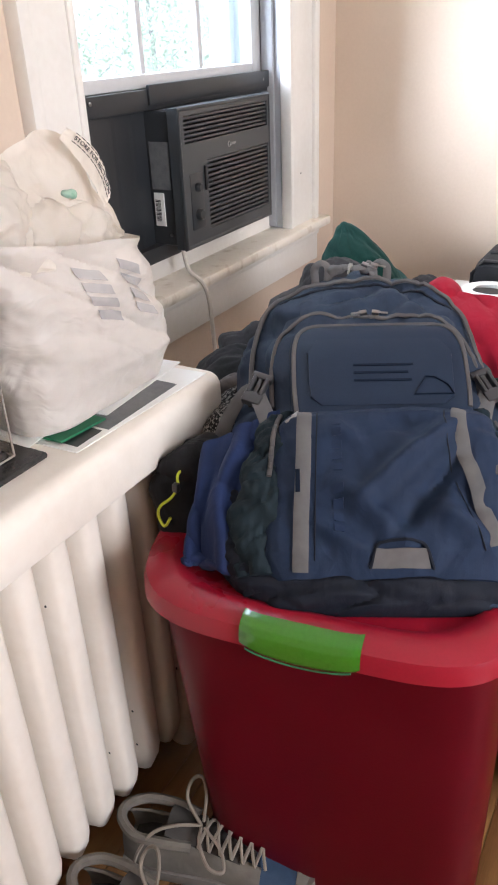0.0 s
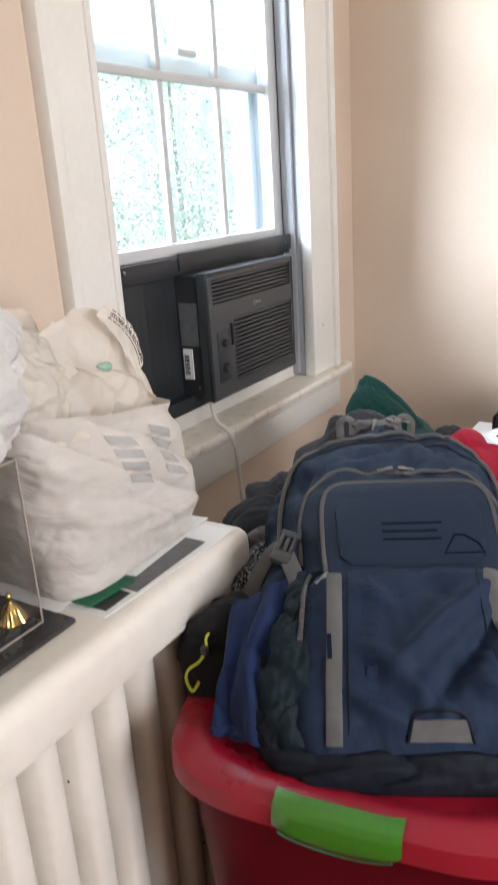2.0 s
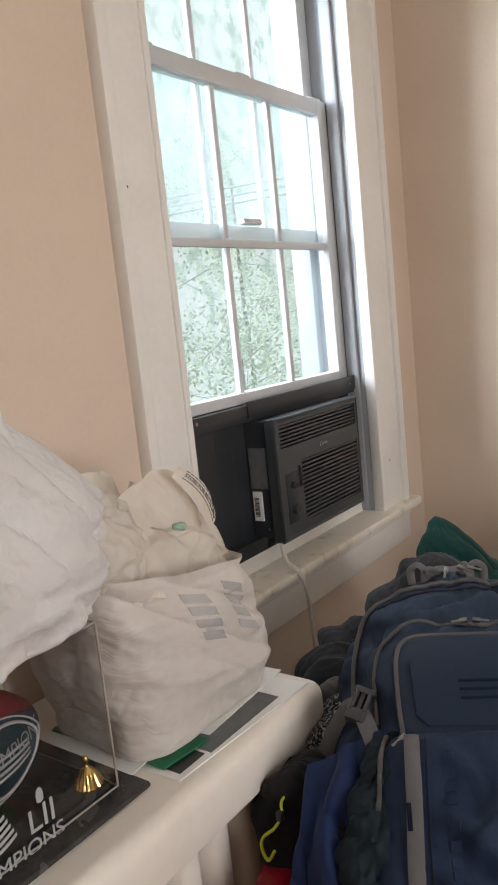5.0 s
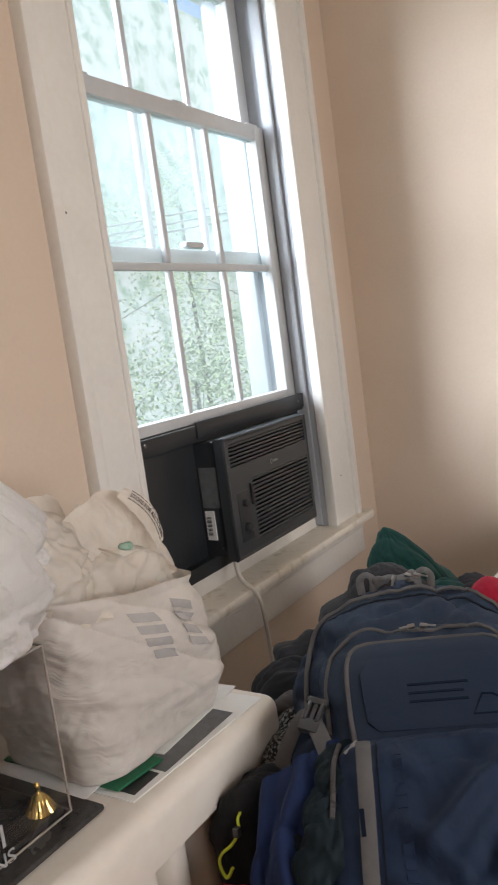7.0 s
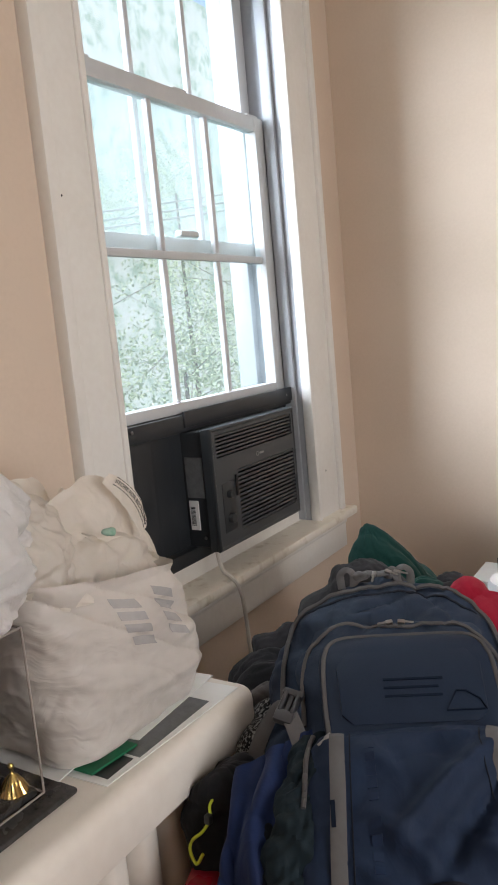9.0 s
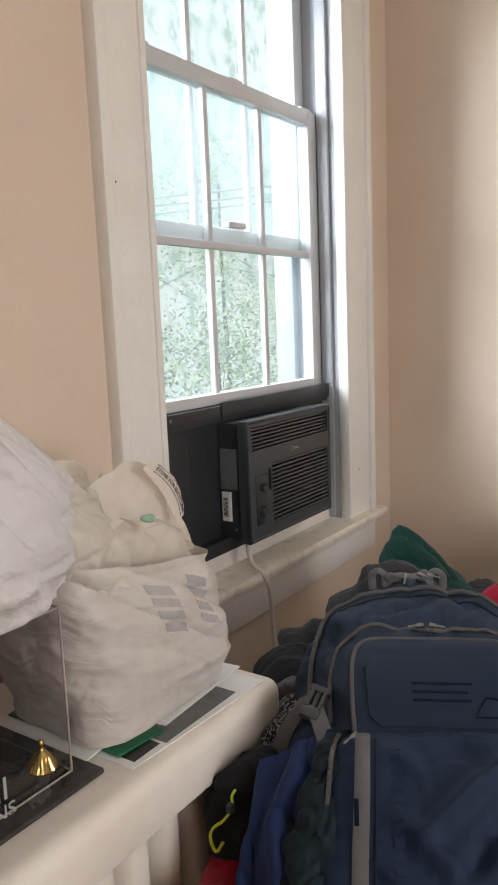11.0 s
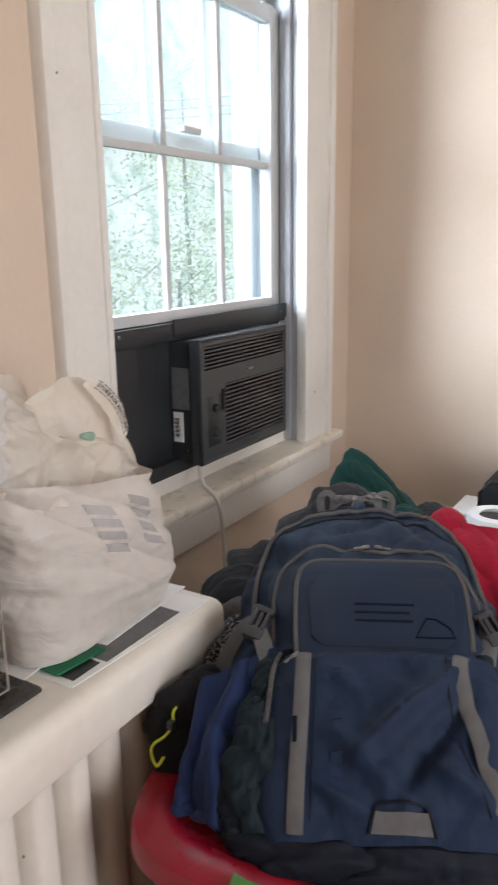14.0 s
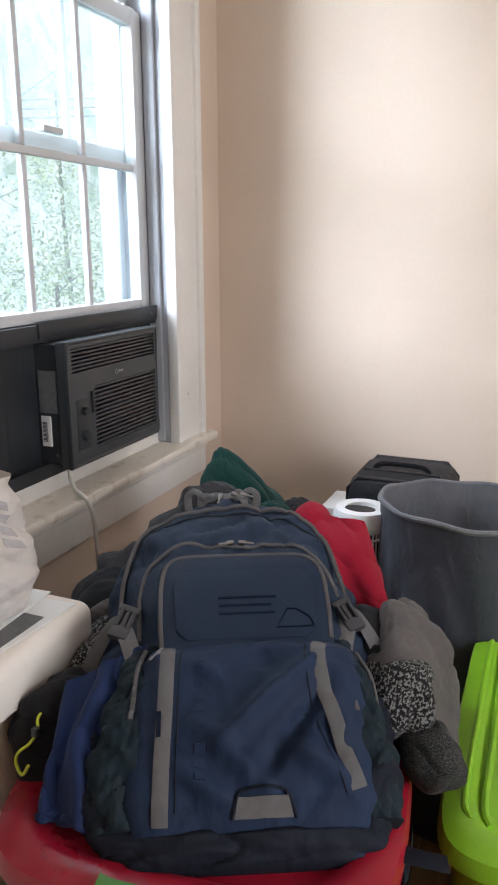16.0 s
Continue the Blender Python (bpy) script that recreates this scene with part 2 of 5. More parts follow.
CORD = material("white_cord", (0.66, 0.63, 0.57), (0.74, 0.71, 0.65), 0.4, 12, 90, 0)
BAG = thin_plastic("white_bag_film", (0.90, 0.85, 0.78), 0.50, 1.0, 0.35, (1.0, 0.9, 0.7))
# darker copy of the film: contents showing through plus the body's shade
BAG_FULL_SHADED = thin_plastic("filled_shaded_bag_film", (0.74, 0.69, 0.64), 0.22, 1.0, 0.32, (0.5, 0.40, 1.8))
GREEN_FAINT = material("faint_green_print", (0.16, 0.36, 0.25), (0.34, 0.50, 0.40), 0.4, 60, 200, 0)
BAG_CLEAR = thin_plastic("thin_grey_bag_film", (0.82, 0.80, 0.79), 0.24, 1.2, 0.6, (1.0, 0.75, 1.1))
BRASS = material("brass", (0.62, 0.40, 0.11), (0.85, 0.62, 0.22), 0.22, 12, 90, 0.1, metal=1.0)
STONE_BLACK = material("black_marbled_base", (0.006, 0.006, 0.007), (0.05, 0.047, 0.045), 0.25, 16, 120, 0.05)
# body red deepened so its shaded sides are in the colour, unlike the lid
TOTE_RED_SHADED = material("shaded_red_tote_plastic", (0.085, 0.001, 0.006), (0.108, 0.002, 0.009), 0.40, 6, 260, 0.15, relief=0.0008, spec=0.12)
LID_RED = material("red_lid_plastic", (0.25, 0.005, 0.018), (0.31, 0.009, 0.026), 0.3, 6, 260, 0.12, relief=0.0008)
CLIP_GREEN = material("green_latch_plastic", (0.032, 0.155, 0.008), (0.05, 0.20, 0.014), 0.16, 7, 200, 0.08, coat=0.6)
LIME = material("lime_lid_plastic", (0.20, 0.44, 0.012), (0.26, 0.52, 0.02), 0.36, 7, 200, 0.1)
NAVY = weave("navy_pack_cloth", (0.014, 0.023, 0.044), (0.025, 0.040, 0.070), 1000, 0.72, 0.0, spec=0.22)
NAVY_LIGHT = weave("blue_pack_cloth", (0.009, 0.018, 0.042), (0.016, 0.030, 0.066), 1000, 0.72, 0.0, spec=0.22)
TEAL = weave("teal_pack_cloth", (0.005, 0.012, 0.017), (0.010, 0.020, 0.027), 1000, 0.72, 0.0, spec=0.22)
PACK_BLACK = weave("blue_black_pack_cloth", (0.005, 0.007, 0.013), (0.009, 0.012, 0.021), 1000, 0.72, 0.0, spec=0.22)
PANEL_HARD = material("moulded_navy_panel", (0.010, 0.017, 0.036), (0.015, 0.026, 0.050), 0.62, 8, 500, 0.3, relief=0.0006, spec=0.2)
WEBBING = weave("grey_webbing", (0.08262, 0.08032, 0.08147), (0.132, 0.1285, 0.1297), 1500, 0.7, 0.1, crease=0.15)
ZIP_GREY = weave("grey_zip_tape", (0.062, 0.058, 0.058), (0.10, 0.094, 0.094), 2200, 0.6, 0.1, crease=0.15)
BUCKLE = material("grey_buckle_plastic", (0.03, 0.03, 0.033), (0.05, 0.05, 0.054), 0.35, 12, 90, 0)
CHROME = material("zip_metal", (0.20, 0.195, 0.19), (0.34, 0.33, 0.32), 0.3, 30, 90, 0, metal=1.0)
MARKER = material("faded_marker", (0.006, 0.010, 0.021), (0.008, 0.014, 0.028), 0.85, 30, 90, 0, spec=0.1)
EMBOSS = material("tone_on_tone_print", (0.007, 0.015, 0.040), (0.013, 0.026, 0.062), 0.7, 30, 90, 0, spec=0.25)
CLOTH_RED = weave("red_fleece", (0.23, 0.004, 0.018), (0.30, 0.007, 0.025), 700, 0.95, 0.5)
CLOTH_GREEN = weave("dark_green_fleece", (0.002, 0.026, 0.021), (0.005, 0.040, 0.033), 700, 0.95, 0.4)
CLOTH_CHAR = weave("charcoal_knit", (0.016, 0.015, 0.017), (0.028, 0.027, 0.029), 700, 0.95, 0.4)
CLOTH_BLACK = weave("black_cloth", (0.006, 0.006, 0.007), (0.013, 0.013, 0.015), 800, 0.9, 0.3)
CLOTH_GREY = weave("warm_grey_jersey", (0.070, 0.062, 0.059), (0.105, 0.094, 0.090), 900, 0.95, 0.4)
CLOTH_BLUE = weave("royal_blue_cloth", (0.006, 0.015, 0.060), (0.010, 0.024, 0.088), 900, 0.75, 0.3)
KNIT = speckled("black_white_knit", (0.012, 0.012, 0.013), (0.19, 0.185, 0.175), 300.0)
KNIT_DARK = speckled("charcoal_flecked_wool", (0.018, 0.018, 0.018), (0.07, 0.07, 0.066), 700)
LIME_CORD = material("lime_drawcord", (0.50, 0.60, 0.02), (0.62, 0.72, 0.05), 0.6, 30, 200, 0.2)
HAMPER_OUT = weave("grey_hamper_cloth", (0.040, 0.043, 0.056), (0.062, 0.066, 0.082), 600, 0.55, 0.2)
HAMPER_IN = weave("light_grey_hamper_lining", (0.12, 0.125, 0.14), (0.17, 0.175, 0.19), 600, 0.45, 0.2)
CASE_BLACK = weave("black_suitcase_nylon", (0.010, 0.010, 0.012), (0.020, 0.020, 0.023), 900, 0.7, 0.1)
WHITE_PLASTIC = material("white_appliance_plastic", (0.70, 0.70, 0.71), (0.78, 0.78, 0.79), 0.35, 8, 200, 0.05)
SHOE_GREY = weave("grey_shoe_mesh", (0.085, 0.075, 0.066), (0.16, 0.145, 0.125), 900, 0.85, 0.2)
SHOE_BLUE = weave("blue_shoe_mesh", (0.015, 0.035, 0.07), (0.03, 0.055, 0.10), 700, 0.7, 0.2)
SHOE_IN = weave("dark_shoe_lining", (0.03, 0.028, 0.026), (0.06, 0.055, 0.05), 700, 0.9, 0.2)
RUBBER = material("grey_rubber_sole", (0.13, 0.12, 0.105), (0.20, 0.185, 0.165), 0.7, 20, 90, 0.2)
LACE = weave("grey_lace", (0.16, 0.135, 0.11), (0.25, 0.22, 0.185), 2600, 0.85, 0.2)
BALL_TEAL = material("teal_black_leather", (0.006, 0.016, 0.020), (0.012, 0.028, 0.034), 0.4, 20, 420, 0.4)
BALL_RED = material("maroon_leather", (0.11, 0.010, 0.012), (0.16, 0.016, 0.018), 0.4, 20, 420, 0.4)
WHITE_INK = material("silver_white_print", (0.30, 0.30, 0.30), (0.40, 0.40, 0.40), 0.4, 30, 90, 0)
BARK = material("bark", (0.16, 0.145, 0.12), (0.26, 0.24, 0.20), 0.9, 8, 40, 0.5, relief=0.02)
LEAF = material("tree_leaves", (0.12, 0.17, 0.10), (0.20, 0.26, 0.16), 0.55, 2, 30, 0)
_lt = LEAF.node_tree
_tr, _mx = _lt.nodes.new("ShaderNodeBsdfTranslucent"), _lt.nodes.new("ShaderNodeMixShader")
_tr.inputs[0].default_value, _mx.inputs[0].default_value = (0.62, 0.72, 0.52, 1), 0.75
_lt.links.new(_lt.nodes["Principled BSDF"].outputs[0], _mx.inputs[1])
_lt.links.new(_tr.outputs[0], _mx.inputs[2])
_lt.links.new(_mx.outputs[0], _lt.nodes["Material Output"].inputs["Surface"])
GRASS = material("lawn", (0.07, 0.11, 0.035), (0.12, 0.17, 0.06), 0.9, 2, 30, 0.3)
# self-lit plane: hazy daylight and white sky gaps are in the colour
BACKDROP = glow("glowing_trees_and_sky", (0.50, 0.64, 0.52), (0.88, 0.95, 0.90), (1.0, 1.0, 1.0), 0.74)


# ---- mesh helpers ----
def part(name, bm, mat, parent=None, label="", smooth=True):
    bmesh.ops.recalc_face_normals(bm, faces=bm.faces)
    me = bpy.data.meshes.new(name)
    bm.to_mesh(me)
    bm.free()
    if smooth:
        for p in me.polygons:
            p.use_smooth = True
        me.set_sharp_from_angle(angle=radians(40))
    me.materials.append(mat)
    ob = new(name, me)
    if parent is not None:
        ob.parent = parent
    if label:
        tagged(ob, label)
    return ob


def thing(name, label, category, m=None, group="", kind=""):
    ob = new(name)
    ob.empty_display_size = 0.05
    if m is not None:
        ob.matrix_world = m
    return tagged(ob, label, category, group, kind)


def box(bm, lo, hi, bevel=0.0, seg=2):
    """Adds a box between two corners, its edges rounded by bevel."""
    c = [(a + b) / 2 for a, b in zip(lo, hi)]
    d = [b - a for a, b in zip(lo, hi)]
    made = bmesh.ops.create_cube(bm, size=1, matrix=Matrix.Translation(c) @ Matrix.Diagonal((*d, 1)))
    if bevel:
        edges = {e for v in made["verts"] for e in v.link_edges}
        bmesh.ops.bevel(bm, geom=list(edges), offset=bevel, segments=seg, affect="EDGES", profile=0.5)
    return bm


def boxes(*items, bevel=0.0):
    bm = bmesh.new()
    for lo, hi in items:
        box(bm, lo, hi, bevel)
    return bm


def tube(points, r, seg=8, closed=False, flat=1.0, up=None):
    """A round or flattened rope along points."""
    bm = bmesh.new()
    pts = [Vector(p) for p in points]
    n, rings = len(pts), []
    side = None
    for i, p in enumerate(pts):
        a = pts[i - 1] if (i or closed) else p
        b = pts[(i + 1) % n] if (i < n - 1 or closed) else p
        way = (b - a).normalized()
        if up is not None:
            side = way.cross(Vector(up)).normalized()
        elif side is None:
            side = way.orthogonal().normalized()
        else:
            side = (side - way * side.dot(way)).normalized()
        other = way.cross(side)
        rings.append([bm.verts.new(p + side * math.cos(k * math.tau / seg) * r + other * math.sin(k * math.tau / seg) * r * flat) for k in range(seg)])
    for i in range(n if closed else n - 1):
        A, B = rings[i], rings[(i + 1) % n]
        for k in range(seg):
            bm.faces.new((A[k], A[(k + 1) % seg], B[(k + 1) % seg], B[k]))
    if not closed:
        bm.faces.new(rings[0][::-1])
        bm.faces.new(rings[-1])
    return bm


def smooth_path(points, steps=8):
    """Points on a smooth curve through the given ones."""
    p = [Vector(a) for a in points]
    p = [p[0] * 2 - p[1]] + p + [p[-1] * 2 - p[-2]]
    out = []
    for i in range(1, len(p) - 2):
        for k in range(steps):
            t = k / steps
            out.append(0.5 * ((2 * p[i]) + (p[i + 1] - p[i - 1]) * t + (2 * p[i - 1] - 5 * p[i] + 4 * p[i + 1] - p[i + 2]) * t * t
                              + (3 * p[i] - p[i - 1] - 3 * p[i + 1] + p[i + 2]) * t ** 3))
    return out + [p[-2]]


def lathe(profile, seg=32, centre=(0, 0)):
    """Turns (radius, height) pairs round a vertical axis."""
    bm = bmesh.new()
    rings = [[bm.verts.new((centre[0] + r * math.cos(k * math.tau / seg), centre[1] + r * math.sin(k * math.tau / seg), z)) for k in range(seg)] for r, z in profile]
    for A, B in zip(rings, rings[1:]):
        for k in range(seg):
            bm.faces.new((A[k], A[(k + 1) % seg], B[(k + 1) % seg], B[k]))
    return bm


def sheet(rows, cols, f, thick=0.0):
    """A grid surface f(u, v) -> place, u and v from 0 to 1, given a thickness."""
    bm = bmesh.new()
    g = [[bm.verts.new(f(i / cols, j / rows)) for i in range(cols + 1)] for j in range(rows + 1)]
    for j in range(rows):
        for i in range(cols):
            bm.faces.new((g[j][i], g[j][i + 1], g[j + 1][i + 1], g[j + 1][i]))
    if thick:
        bmesh.ops.recalc_face_normals(bm, faces=bm.faces)
        bmesh.ops.solidify(bm, geom=list(bm.faces), thickness=thick)
    return bm


def power(c, e):
    return math.copysign(abs(c) ** e, c)


def loft(levels, seg=48, e=0.6, cap=True, wrinkle=None):
    """Rings of a rounded-box section. A level: height, half width, front reach, back reach, centre across, centre in depth."""
    bm = bmesh.new()
    rings = []
    for z, w, f, b, cx, cy in levels:
        ring = []
        for k in range(seg):
            a = k * math.tau / seg
            c, s = math.cos(a), math.sin(a)
            r = (abs(c) ** (2 / e) + abs(s) ** (2 / e)) ** (-e / 2)
            p = Vector((cx + w * r * c, cy + (f if s < 0 else b) * r * s, z))
            c, s = power(r * c, 1 / e), power(r * s, 1 / e)
            if wrinkle:
                p += wrinkle(p, Vector((c, s, 0)))
            ring.append(bm.verts.new(p))
        rings.append(ring)
    for A, B in zip(rings, rings[1:]):
        for k in range(seg):
            bm.faces.new((A[k], A[(k + 1) % seg], B[(k + 1) % seg], B[k]))
    if cap:
        bm.faces.new(rings[0][::-1])
        bm.faces.new(rings[-1])
    return bm


def spread_levels(keys, count):
    """Smooth in-between levels for loft."""
    out, keys = [], [tuple(k) for k in keys]
    z = [k[0] for k in keys]
    for i in range(count + 1):
        h = z[0] + (z[-1] - z[0]) * i / count
        j = max(k for k in range(len(z) - 1) if z[k] <= h + 1e-9)
        t = (h - z[j]) / (z[j + 1] - z[j])
        out.append((h, *((1 - t) * a + t * b for a, b in zip(keys[j][1:], keys[j + 1][1:]))))
    return out


def folds(p, size, seed, sharp=1.0):
    """Cloth folds, 0 in the sharp creases to 1 on the round ridges."""
    q = Vector(p) / size + Vector((seed * 7.3, seed * 3.1, seed * 5.7))
    q += 0.6 * Vector((noise.noise(q * 0.6), noise.noise(q * 0.6 + Vector((5, 1, 2))), noise.noise(q * 0.6 + Vector((1, 8, 3)))))
    return min(abs(noise.noise(q)) * 2.2, 1.0) ** (0.75 * sharp)


def drape(p, size, seed):
    """Long parallel folds that bend and fade, 0 to 1."""
    q = Vector(p) / size + Vector((seed * 7.3, seed * 3.1, seed * 5.7))
    w = 1.1 * noise.noise(q * 0.4) + 0.25 * noise.noise(q * 1.1)
    amp = max(0.0, 0.35 + 0.9 * noise.noise(q * 0.4 + Vector((3, 9, 1))))
    k = 0.5 + 0.5 * math.sin(math.tau * 0.6 * (q.x + w))
    return 0.5 + amp * (k ** 1.6 - 0.4)


def crumple(p, size, seed):
    """Faceted creases of thin film, about -0.5 to 0.5."""
    q = Vector(p) / size + Vector((seed * 3.7, seed * 1.9, seed * 2.3))
    q += 0.35 * Vector((noise.noise(q * 0.8), noise.noise(q * 0.8 + Vector((5, 1, 2))), noise.noise(q * 0.8 + Vector((1, 8, 3)))))
    d = noise.voronoi(q)[0]
    return d[0] - 0.55 + 0.35 * (d[1] - d[0])


def heap(centre, size, seed, fold=0.03, grain=0.09, rings=84, seg=128, flat=0.0, stretch=None, lean=(0, 0), film=0.0, peak=0.0, lump=0.42):
    """A crumpled garment or bag: a dome with long folds, flattened where it lies (flat: share of its height cut away below)."""
    bm = bmesh.new()
    bmesh.ops.create_uvsphere(bm, u_segments=seg, v_segments=rings, radius=1)
    turn = Euler((seed * 1.3, seed * 2.1, seed * 3.7)).to_matrix()
    for v in bm.verts:
        n = v.co.copy()
        p = Vector((n.x * size[0], n.y * size[1], n.z * size[2]))
        q = turn @ p
        q = Vector((q.x, q.y * 0.55, q.z * 0.38)) if stretch is None else Vector((p.x * stretch[0], p.y * stretch[1], p.z * stretch[2]))
        if film:
            d = film * crumple(p, grain, seed) + film * 0.75 * crumple(p, grain * 0.45, seed + 2) + film * 0.42 * crumple(p, grain * 0.2, seed + 5)
        else:
            d = fold * 1.15 * (drape(q, grain * 1.0, seed) - 0.5) + fold * 0.45 * (drape(q, grain * 0.5, seed + 3) - 0.5) + fold * 0.7 * (folds(q, grain * 0.9, seed + 6) - 0.5) + fold * 0.12 * (folds(p, grain * 0.2, seed + 1) - 0.5)
        d += min(size) * lump * noise.noise(p / (max(size) * 0.8) + Vector((seed, 2, 0)))
        p += n * d
        low = -size[2] * (1 - flat)
        if p.z < low:
            p.z = low + (p.z - low) * 0.05
        p.z += peak * max(n.z, 0) ** 9
        p.x += lean[0] * p.z
        p.y += lean[1] * p.z
        v.co = p + Vector(centre)
    return bm


def lettering(name, text, size, mat, parent, m, label=""):
    cu = bpy.data.curves.new(name, "FONT")
    cu.body, cu.size, cu.extrude, cu.align_x, cu.align_y = text, size, 0.0004, "CENTER", "CENTER"
    tmp = bpy.data.objects.new(name, cu)
    scene.collection.objects.link(tmp)
    me = bpy.data.meshes.new_from_object(tmp.evaluated_get(bpy.context.evaluated_depsgraph_get()))
    bpy.data.objects.remove(tmp)
    me.materials.clear()
    me.materials.append(mat)
    ob = new(name, me)
    ob.parent = parent
    ob.matrix_basis = m
    if label:
        tagged(ob, label)
    return ob


# ---- the room ----
FAR, RIGHT, BACK, TOP = 2.89, 3.4, -2.4, 2.75
WL, WR, WB, WT = 1.668, 2.53, 0.765, 2.42      # window opening along y and z

tagged(part("wall_window", boxes(((-0.24, BACK, 0), (-0.005, WL - 0.02, TOP)), ((-0.24, WR + 0.02, 0), (-0.005, FAR, TOP)),
       ((-0.24, WL - 0.02, 0), (-0.005, WR + 0.02, WB - 0.03)), ((-0.24, WL - 0.02, WT + 0.02), (-0.005, WR + 0.02, TOP))), PAINT_WALL, smooth=False),
       "beige painted plaster wall with a window opening", "wall", kind="structure")
tagged(part("wall_far", boxes(((-0.24, FAR, 0), (RIGHT, FAR + 0.2, TOP))), PAINT_WALL, smooth=False),
       "plain beige painted plaster wall", "wall", kind="structure")
tagged(part("wall_back", boxes(((-0.24, BACK - 0.2, 0), (RIGHT, BACK, TOP))), PAINT_WALL, smooth=False),
       "plain beige painted plaster wall", "wall", kind="structure")
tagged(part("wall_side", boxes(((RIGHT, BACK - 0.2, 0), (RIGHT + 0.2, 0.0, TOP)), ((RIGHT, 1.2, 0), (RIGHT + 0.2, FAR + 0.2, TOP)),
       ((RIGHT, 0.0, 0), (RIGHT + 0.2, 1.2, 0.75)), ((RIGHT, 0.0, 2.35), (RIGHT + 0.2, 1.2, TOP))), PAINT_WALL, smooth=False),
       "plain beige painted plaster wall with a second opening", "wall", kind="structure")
tagged(part("ceiling", boxes(((-0.24, BACK - 0.2, TOP), (RIGHT + 0.2, FAR + 0.2, TOP + 0.15))), PAINT_CEIL, smooth=False),
       "plain off-white painted ceiling", "ceiling", kind="structure")
floor = tagged(part("floor", boxes(((-0.24, BACK - 0.2, -0.15), (RIGHT + 0.2, FAR + 0.2, -0.006))), OAK, smooth=False),
               "worn honey-brown oak strip floor", "floor", kind="structure")


# ---- window ----
def casing():
    """The trim round the window: two side casings and a head, with a raised back band."""
    tr = thing("trim", "wide white painted window casing with raised outer band", "trim", kind="structure")
    for a, b, out in ((1.525, WL, -1), (WR, 2.706, 1)):
        edge = a if out < 0 else b
        part("side_casing", boxes(((-0.012, a, 0.776), (0.015, b, 2.44)), bevel=0.003), PAINT_TRIM, tr)
        part("back_band", boxes(((-0.010, min(edge + out * 0.003, edge - out * 0.028), 0.774), (0.027, max(edge + out * 0.003, edge - out * 0.028), 2.585)), bevel=0.006), PAINT_TRIM, tr)
        inner = b if out < 0 else a
        part("bead", boxes(((-0.014, min(inner - out * 0.002, inner + out * 0.016), 0.774), (0.021, max(inner - out * 0.002, inner + out * 0.016), 2.44)), bevel=0.005), PAINT_TRIM, tr)
    for y, z in ((1.562, 1.690), (1.536, 1.615), (2.60, 0.93)):
        mark = part("nail_mark", lathe([(0, 0.0012), (0.0022, 0.001), (0.0028, 0)], 10), INK, tr)
        mark.matrix_basis = pose(0.0155, y, z, 0, 90, 0)
    part("head_casing", boxes(((-0.011, 1.53, 2.441), (0.017, 2.717, 2.58)), bevel=0.003), PAINT_TRIM, tr)
    # jambs and the stop that holds the sash
    for y0, y1, s0, s1 in ((WL - 0.02, WL, WL, WL + 0.022), (WR, WR + 0.02, WR - 0.012, WR)):
        part("jamb", boxes(((-0.236, y0 + 0.001, WB - 0.02), (-0.013, y1 - 0.001, WT + 0.001))), JAMB, tr)
        part("stop", boxes(((-0.066, s0, WB + 0.02), (-0.03, s1, WT)), bevel=0.004), JAMB, tr)
        part("outer_stop", boxes(((-0.215, s0 - 0.012, WB + 0.02), (-0.155, s1 + 0.012, WT)), bevel=0.004), JAMB, tr)
    part("head_jamb", boxes(((-0.236, WL - 0.001, WT + 0.002), (-0.013, WR + 0.001, WT + 0.019))), VINYL, tr)
    return tr


casing()


def sill():
    ob = thing("window_sill", "white painted wooden window sill, brown stained and dusty", "sill", kind="structure")
    part("stool", boxes(((-0.16, 1.49, 0.752), (0.051, 2.752, 0.781)), bevel=0.009), SILL, ob, "stained white sill board with a rounded nose")
    part("apron", boxes(((-0.012, 1.525, 0.645), (0.016, 2.722, 0.751)), bevel=0.004), PAINT_TRIM, ob)
    part("cove", boxes(((-0.010, 1.53, 0.728), (0.026, 2.717, 0.7505)), bevel=0.008), PAINT_TRIM, ob)
    part("riser", boxes(((-0.16, WL, 0.776), (-0.052, WR, 0.822)), bevel=0.003), PAINT_TRIM, ob)
    part("outer_sill", boxes(((-0.30, WL - 0.05, 0.71), (-0.16, WR + 0.05, 0.765)), bevel=0.006), VINYL, ob)
    return ob


sill()


